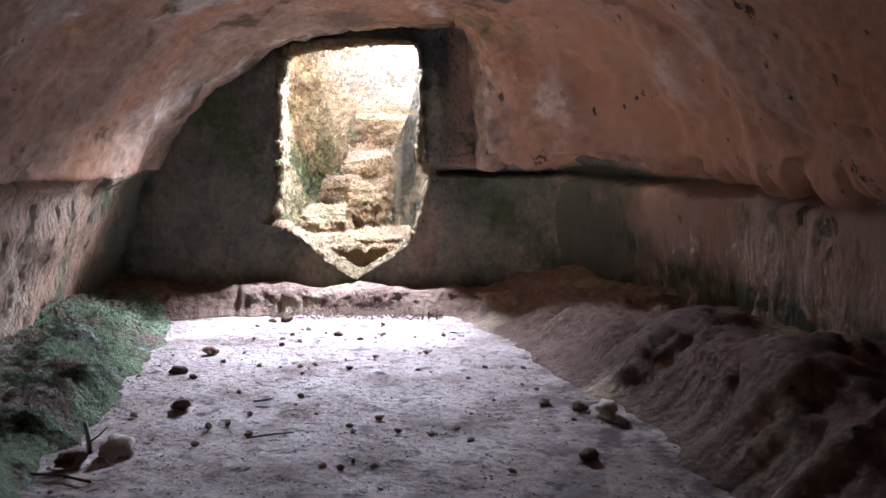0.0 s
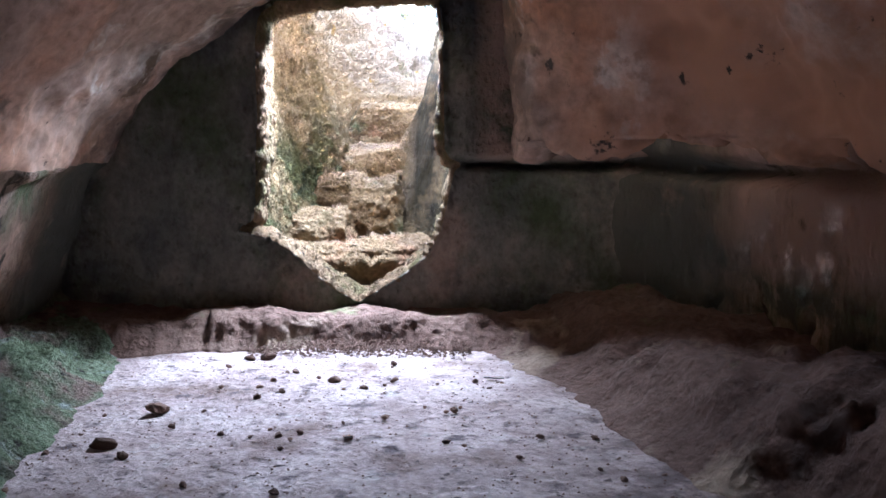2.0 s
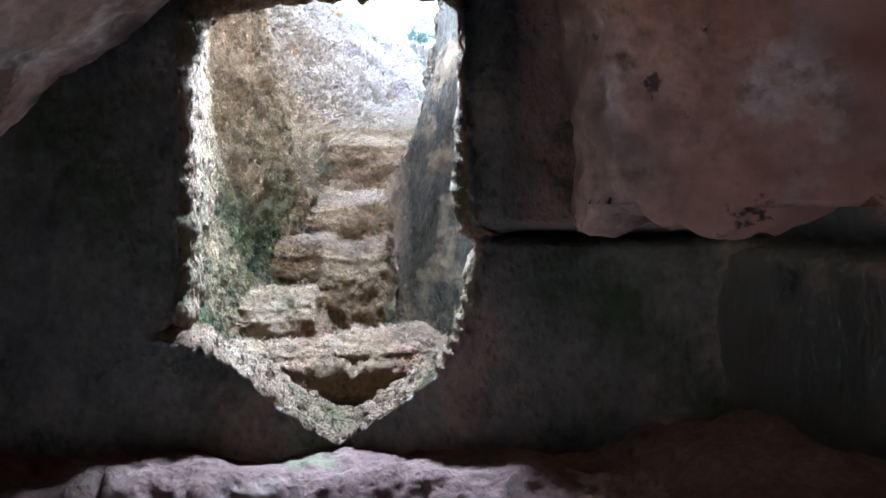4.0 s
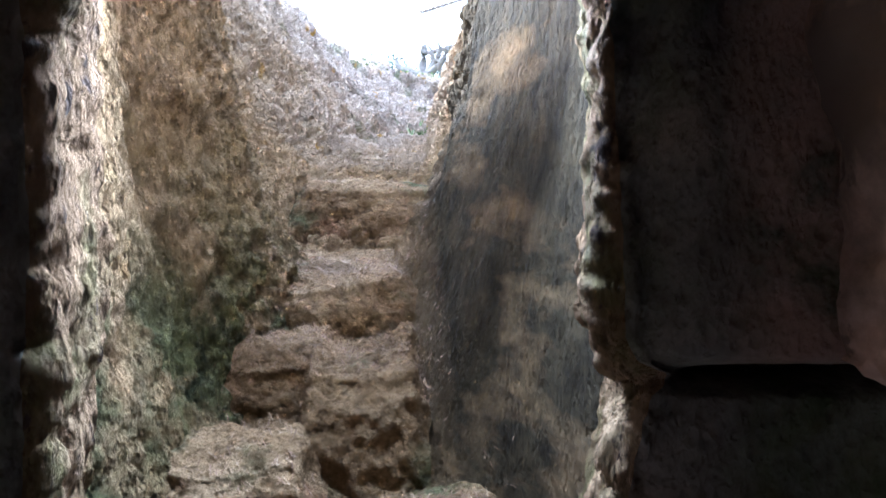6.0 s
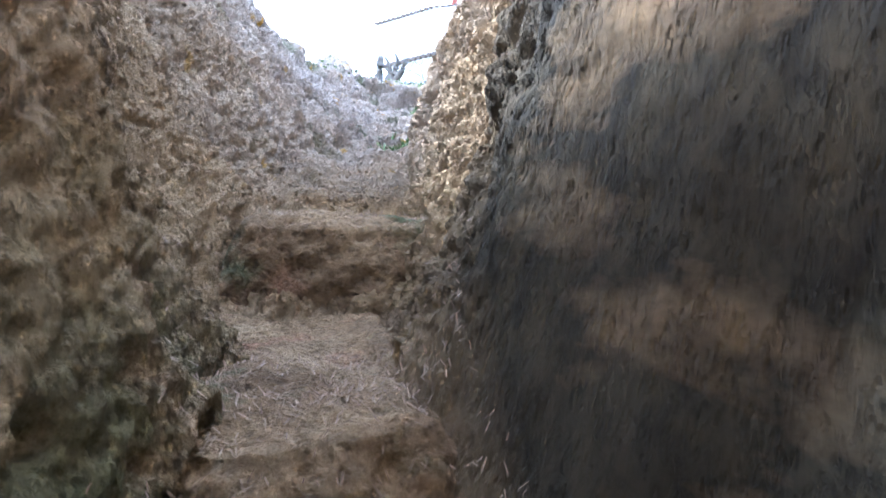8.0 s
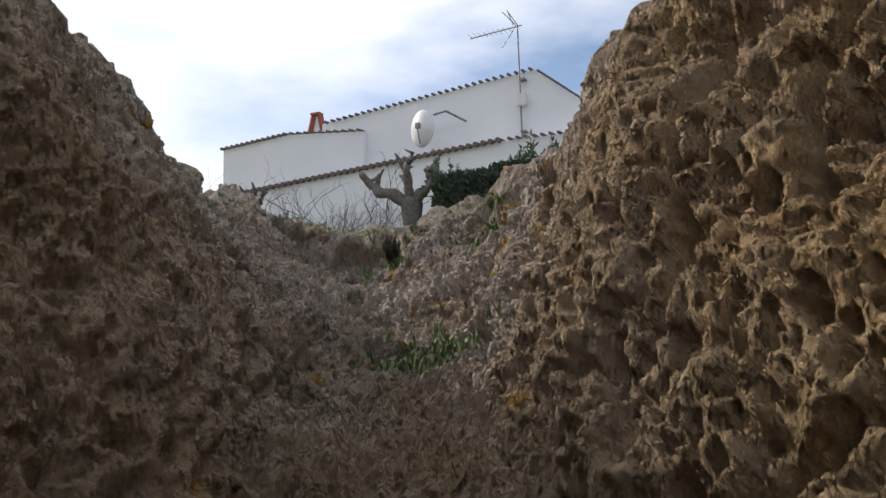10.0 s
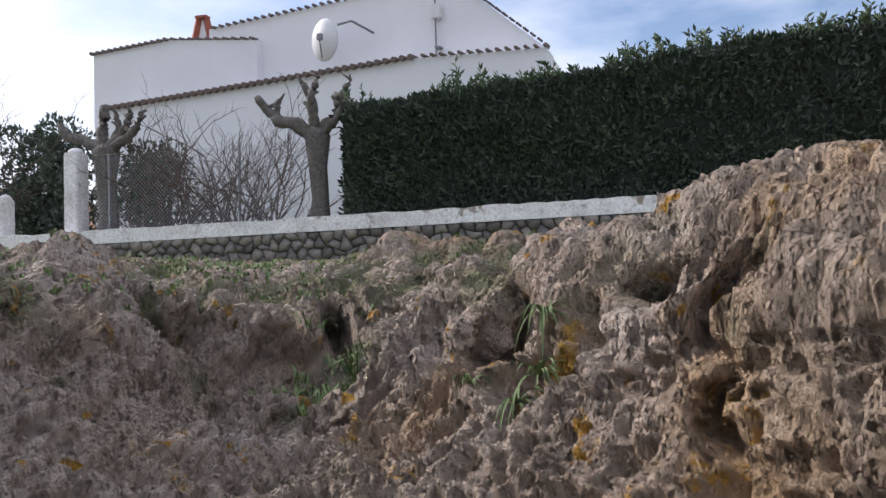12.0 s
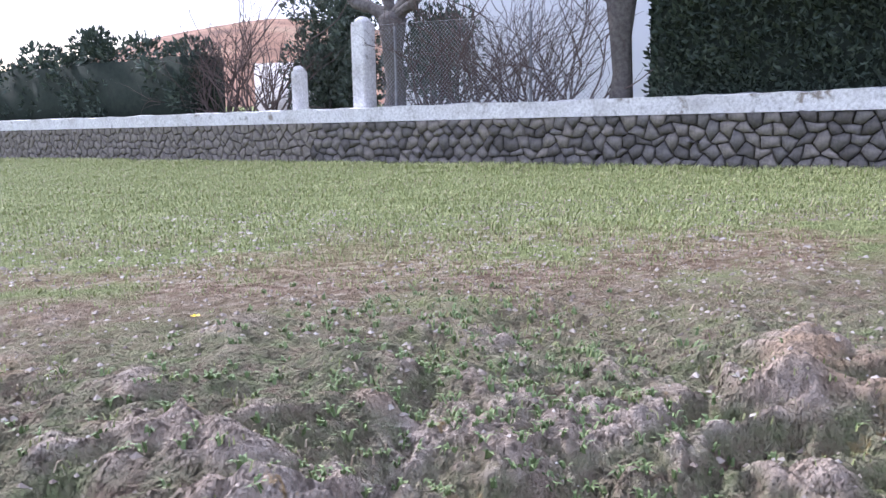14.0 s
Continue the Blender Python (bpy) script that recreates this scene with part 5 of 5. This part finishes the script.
twig([(-1.345, 3.12, 0.03), (-1.35, 3.13, 0.09), (-1.365, 3.14, 0.15)], 0.011, "short pale stick standing between two rocks")
twig([(-1.34, 3.12, 0.08), (-1.31, 3.13, 0.1), (-1.28, 3.14, 0.13)], 0.004, "thin dry side twig by the rocks")
twig([(-1.55, 2.98, 0.01), (-1.38, 2.95, 0.015), (-1.25, 2.9, 0.01)], 0.006, "dark twig lying on the dirt floor")
twig([(-0.8, 3.35, 0.012), (-0.7, 3.4, 0.012), (-0.62, 3.42, 0.012)], 0.004, "thin dark twig on the dirt floor")
for x, y, w, d, a in ((-0.84, 3.85, 0.045, 0.02, 10), (0.09, 5.28, 0.05, 0.012, -20), (-0.5, 4.45, 0.015, 0.01, 0), (-0.72, 3.0, 0.015, 0.01, 30)):
    bm = bmesh.new()
    for k in range(10):
        an = 2 * math.pi * k / 10
        q = 1 + 0.3 * math.sin(k * 2.3)
        bm.verts.new((w * q * math.cos(an), d * q * math.sin(an), 0.004 * math.sin(k * 1.7)))
    bm.faces.new(bm.verts)
    bmesh.ops.solidify(bm, geom=bm.faces[:], thickness=0.002)
    ob = mesh_ob("paper_scrap", bm, M_PAPER)
    ob.matrix_world = pose(x, y, 0.018, 0, 0, a)
    tagged(ob, "small crumpled white scrap on the dirt floor", "litter", "white scraps")


def crumbs():
    """Fine rubble over the floor, banks and steps."""
    rr = random.Random(9)
    v, f = [], []
    for k in range(5200):
        if k < 3600:
            x, y, z, r = rr.uniform(-1.75, 0.95), rr.uniform(1.2, 5.9), 0.004, rr.uniform(0.002, 0.007)
        else:
            x, y, z, r = rr.uniform(-1.2, 0.0), rr.uniform(5.75, 6.05), rr.uniform(0.0, 0.05), rr.uniform(0.004, 0.014)
        o = len(v)
        for sx, sy, sz in ((1, 0, 0), (-0.8, 0.7, 0), (-0.5, -0.9, 0), (0.1, 0.1, 0.9)):
            v.append((x + sx * r * rr.uniform(0.7, 1.3), y + sy * r * rr.uniform(0.7, 1.3), z + sz * r))
        f += [(o, o + 1, o + 3), (o + 1, o + 2, o + 3), (o + 2, o, o + 3), (o, o + 2, o + 1)]
    tagged(stuff_mesh("rubble_crumbs", v, f, M_STONE), "fine dark crumbs of rock over the dirt floor", "rubble", kind="stuff")


crumbs()


def drop_z(tree, x, y, top=6.0):
    hit = tree.ray_cast(Vector((x, y, top)), Vector((0, 0, -1)))
    return hit[0] if hit[0] is not None else None


from mathutils.bvhtree import BVHTree


def surface_tree(names):
    vs, fs = [], []
    for ob in scene.objects:
        if ob.type == "MESH" and ob.name.split(".")[0] in names:
            o = len(vs)
            vs += [v.co.copy() for v in ob.data.vertices]
            fs += [[o + i for i in p.vertices] for p in ob.data.polygons]
    return BVHTree.FromPolygons(vs, fs)


LAND = surface_tree(("rock_cutting", "ground", "step"))


def blades(v, f, p, rr, n, h, spread, w):
    for _ in range(n):
        a, b = rr.uniform(0, 6.283), rr.uniform(0, spread)
        bx, by = p[0] + b * math.cos(a), p[1] + b * math.sin(a)
        ln, hh = rr.uniform(0.4, 1.6), h * rr.uniform(0.5, 1.25)
        c = rr.uniform(0, 6.283)
        dx, dy = math.cos(c), math.sin(c)
        ww = w * rr.uniform(0.7, 1.3)
        o = len(v)
        v += [(bx - dy * ww, by + dx * ww, p[2] - 0.01), (bx + dy * ww, by - dx * ww, p[2] - 0.01),
              (bx + dx * hh * ln * 0.4 + dy * ww * 0.7, by + dy * hh * ln * 0.4 - dx * ww * 0.7, p[2] + hh * 0.6), (bx + dx * hh * ln * 0.4 - dy * ww * 0.7, by + dy * hh * ln * 0.4 + dx * ww * 0.7, p[2] + hh * 0.6),
              (bx + dx * hh * ln, by + dy * hh * ln, p[2] + hh * (1.0 - 0.35 * ln))]
        f += [(o, o + 1, o + 2, o + 3), (o + 3, o + 2, o + 4)]


def field_grass():
    rr = random.Random(21)
    v, f, dv, df = [], [], [], []
    for _ in range(64000):
        # denser towards the wall, thin and patchy near the rocks
        s, d = rr.uniform(-4, 34), rr.random() ** 1.2 * 15.5
        x, y = WA[0] + s * WU[0] - d * WN[0], WA[1] + s * WU[1] - d * WN[1]
        if y < 15.4 or abs(x - 1) > 16:
            continue
        dens = 0.5 + 0.9 * noise.noise((x * 0.7, y * 0.7, 0)) + 0.5 * noise.noise((x * 2.1, y * 2.1, 5))
        green = max(0.0, min(1.0, (y - 17.2 + 1.6 * noise.noise((x * 0.5, y * 0.5, 7))) / 3.0))
        if rr.random() > 0.5 * max(0.0, 1 - green) * max(dens, 0) + green * (0.55 + 0.45 * dens):
            continue
        p = drop_z(LAND, x, y)
        if p is None:
            continue
        near = y < 17.5
        grow = max(0.0, min(1.0, (y - 16.0) / 5.0))
        tall = 0.035 + 0.035 * green * (0.6 + dens * 0.5) + (0.08 * rr.random() if d < 1.2 else 0)
        blades(v, f, p, rr, 7, tall * (0.55 + 0.35 * grow), 0.06 + 0.12 * grow, 0.0025 + 0.0028 * grow)
        if rr.random() < 0.25:
            blades(dv, df, p, rr, 3, tall * 0.8, 0.1, 0.004)
    tagged(stuff_mesh("field_grass", v, f, M_GRASS), "short patchy field grass", "grass", kind="stuff")
    tagged(stuff_mesh("dry_grass", dv, df, M_DRY), "dry straw among the field grass", "grass", kind="stuff")


field_grass()


def field_litter():
    """Crumbled pale stone and small clods on the bare part of the field."""
    rr = random.Random(23)
    v, f = [], []
    for _ in range(20000):
        x, y = rr.uniform(-8, 10), 14.9 + 7.4 * rr.random() ** 0.85
        if noise.noise((x * 0.8, y * 0.8, 9)) < -0.25:
            continue
        p = drop_z(LAND, x, y)
        if p is None:
            continue
        r = rr.choice((0.006, 0.008, 0.011, 0.015, 0.022)) * (1.0 if y < 18.5 else 1.2)
        o = len(v)
        for sx, sy, sz in ((1, 0, 0), (-0.2, 1, 0), (-1, 0.1, 0), (0.1, -0.9, 0), (0.2, 0.1, 0.7)):
            v.append((p[0] + sx * r * rr.uniform(0.6, 1.3), p[1] + sy * r * rr.uniform(0.6, 1.3), p[2] + (sz * rr.uniform(0.6, 1.2) - 0.15) * r))
        f += [(o, o + 1, o + 4), (o + 1, o + 2, o + 4), (o + 2, o + 3, o + 4), (o + 3, o, o + 4)]
    tagged(stuff_mesh("field_rubble", v, f, M_RUBBLE), "small pale stones and clods on bare soil", "rubble", kind="stuff")


M_RUBBLE = leaf_mat("field_rubble", (0.16, 0.12, 0.09), (0.32, 0.27, 0.22), (0.55, 0.5, 0.44))
field_litter()


def tuft(x, y, n, h, spread, label, seed, w=0.005):
    rr = random.Random(seed)
    v, f = [], []
    for _ in range(n):
        px, py = x + rr.gauss(0, spread), y + rr.gauss(0, spread)
        p = drop_z(LAND, px, py)
        if p is not None:
            blades(v, f, p, rr, 6, h, 0.02, w)
    if v:
        tagged(stuff_mesh("grass_tuft", v, f, M_WEED), label, "grass", "grass tufts", "stuff")


tuft(-0.1, 12.85, 40, 0.07, 0.09, "bright green grass on a gully step", 1)
tuft(0.06, 12.9, 40, 0.08, 0.09, "bright green grass on a gully step", 2)
tuft(0.5, 14.95, 22, 0.13, 0.07, "long grass below the dark hollow", 3)
tuft(0.4, 15.0, 16, 0.1, 0.06, "long grass below the dark hollow", 4)
tuft(-0.3, 16.0, 60, 0.03, 0.3, "low weeds between the rocks", 5, 0.007)
tuft(0.5, 15.7, 90, 0.03, 0.28, "low green turf in the head of the gully", 6, 0.006)
tuft(-0.9, 16.3, 60, 0.03, 0.3, "low weeds between the rocks", 7, 0.007)
tuft(1.6, 15.6, 40, 0.03, 0.25, "low weeds between the rocks", 8, 0.007)
tuft(-0.8, 15.0, 40, 0.03, 0.22, "low weeds between the rocks", 9, 0.007)
tuft(0.35, 16.4, 150, 0.035, 0.35, "low green turf in the head of the gully", 10, 0.006)
tuft(0.1, 17.2, 150, 0.035, 0.5, "low green turf in the head of the gully", 11, 0.006)
tuft(0.3, 14.9, 20, 0.06, 0.09, "long grass below the dark hollow", 13)


def asphodel(x, y, z, seed, n=18, h=0.16):
    rr = random.Random(seed)
    t = thing("weed_plant", pose(x, y, z), "strap-leaved green weed rooted in the rock face", "plant", "weeds in the rock")
    for k in range(n):
        a = rr.uniform(0, 6.283) if rr.random() < 0.5 else rr.gauss(-1.9, 0.7)
        ln, lift, sag = h * rr.uniform(0.5, 1.15), rr.uniform(0.5, 1.5), rr.uniform(0.8, 1.9)
        wd = rr.uniform(0.004, 0.0075)
        bm = bmesh.new()
        prev = None
        for j in range(8):
            q = j / 7
            c = Vector((math.cos(a) * ln * q * (1 - 0.25 * q), math.sin(a) * ln * q * (1 - 0.25 * q), ln * (lift * q - sag * q * q)))
            wv = Vector((-math.sin(a), math.cos(a), 0)) * wd * (1 - q ** 2.5)
            row = [bm.verts.new(c - wv), bm.verts.new(c + Vector((0, 0, -0.003))), bm.verts.new(c + wv + Vector((0, 0, 0.0005)))]
            if prev:
                for i in (0, 1):
                    bm.faces.new((prev[i], prev[i + 1], row[i + 1], row[i]))
            prev = row
        part("leaf", bm, M_WEED, t)


def plant_on_rock(x, y, z, seed, n, h):
    """Root a plant where the rock face is nearest to the given place."""
    p = LAND.find_nearest(Vector((x, y, z)))[0]
    asphodel(p[0], p[1], p[2], seed, n, h)


plant_on_rock(0.72, 13.95, 3.06, 1, 22, 0.15)
plant_on_rock(0.7, 13.85, 2.9, 2, 18, 0.17)
plant_on_rock(0.66, 13.9, 2.76, 3, 14, 0.16)
plant_on_rock(0.6, 14.1, 2.85, 4, 9, 0.1)


def stair_litter():
    rr = random.Random(31)
    v, f = [], []
    for _ in range(2600):
        x, y = rr.uniform(-1.15, -0.2), rr.choice((6.95, 7.05, 7.5, 7.65, 7.75, 8.1, 8.25, 8.5, 10.2)) + rr.uniform(-0.15, 0.15)
        p = drop_z(LAND, x, y, 2.2)
        if p is None or p[2] > 0.62 + (y - 7.0) * 0.62:
            continue
        a, ln, w = rr.uniform(0, 3.14), rr.uniform(0.006, 0.02), rr.uniform(0.0007, 0.0014)
        dx, dy = math.cos(a) * ln, math.sin(a) * ln
        nx, ny = -math.sin(a) * w, math.cos(a) * w
        o = len(v)
        lift = rr.uniform(0.0, 0.02)
        v += [(p[0] - dx - nx, p[1] - dy - ny, p[2] + 0.004), (p[0] - dx + nx, p[1] - dy + ny, p[2] + 0.004), (p[0] + dx + nx, p[1] + dy + ny, p[2] + 0.006 + lift), (p[0] + dx - nx, p[1] + dy - ny, p[2] + 0.006 + lift)]
        f.append((o, o + 1, o + 2, o + 3))
    tagged(stuff_mesh("dry_litter", v, f, M_LITTER), "dry needles and straw on the stair treads", "litter", kind="stuff")


M_LITTER = leaf_mat("dry_needles", (0.14, 0.08, 0.05), (0.24, 0.15, 0.09), (0.38, 0.28, 0.18))
stair_litter()


def flower(x, y, seed):
    p = drop_z(LAND, x, y)
    rr = random.Random(seed)
    t = thing("yellow_flower", pose(p[0], p[1], p[2]), "small yellow wild flower in the field", "flower", "yellow flowers")
    part("stalk", tube(bmesh.new(), [(0, 0, -0.02), (0.005, 0, 0.07)], [0.002, 0.0015], 5), M_WEED, t)
    for k in range(6):
        a = k * math.pi / 3
        bm = bmesh.new()
        c = [bm.verts.new((0.005 + math.cos(a + d) * r, math.sin(a + d) * r, 0.07 + h)) for d, r, h in ((0, 0.003, 0), (0.5, 0.018, 0.004), (0, 0.026, 0.008), (-0.5, 0.018, 0.004))]
        bm.faces.new(c)
        part("petal", bm, M_PETAL, t)


M_PETAL = plain_mat("yellow_petal", (0.75, 0.5, 0.02), (0.85, 0.62, 0.04), 40, 0.6, 0.0)
for k, (x, y) in enumerate([(-1.0, 17.2), (3.7, 18.3), (2.9, 17.4), (3.2, 18.0)]):
    flower(x, y, k)
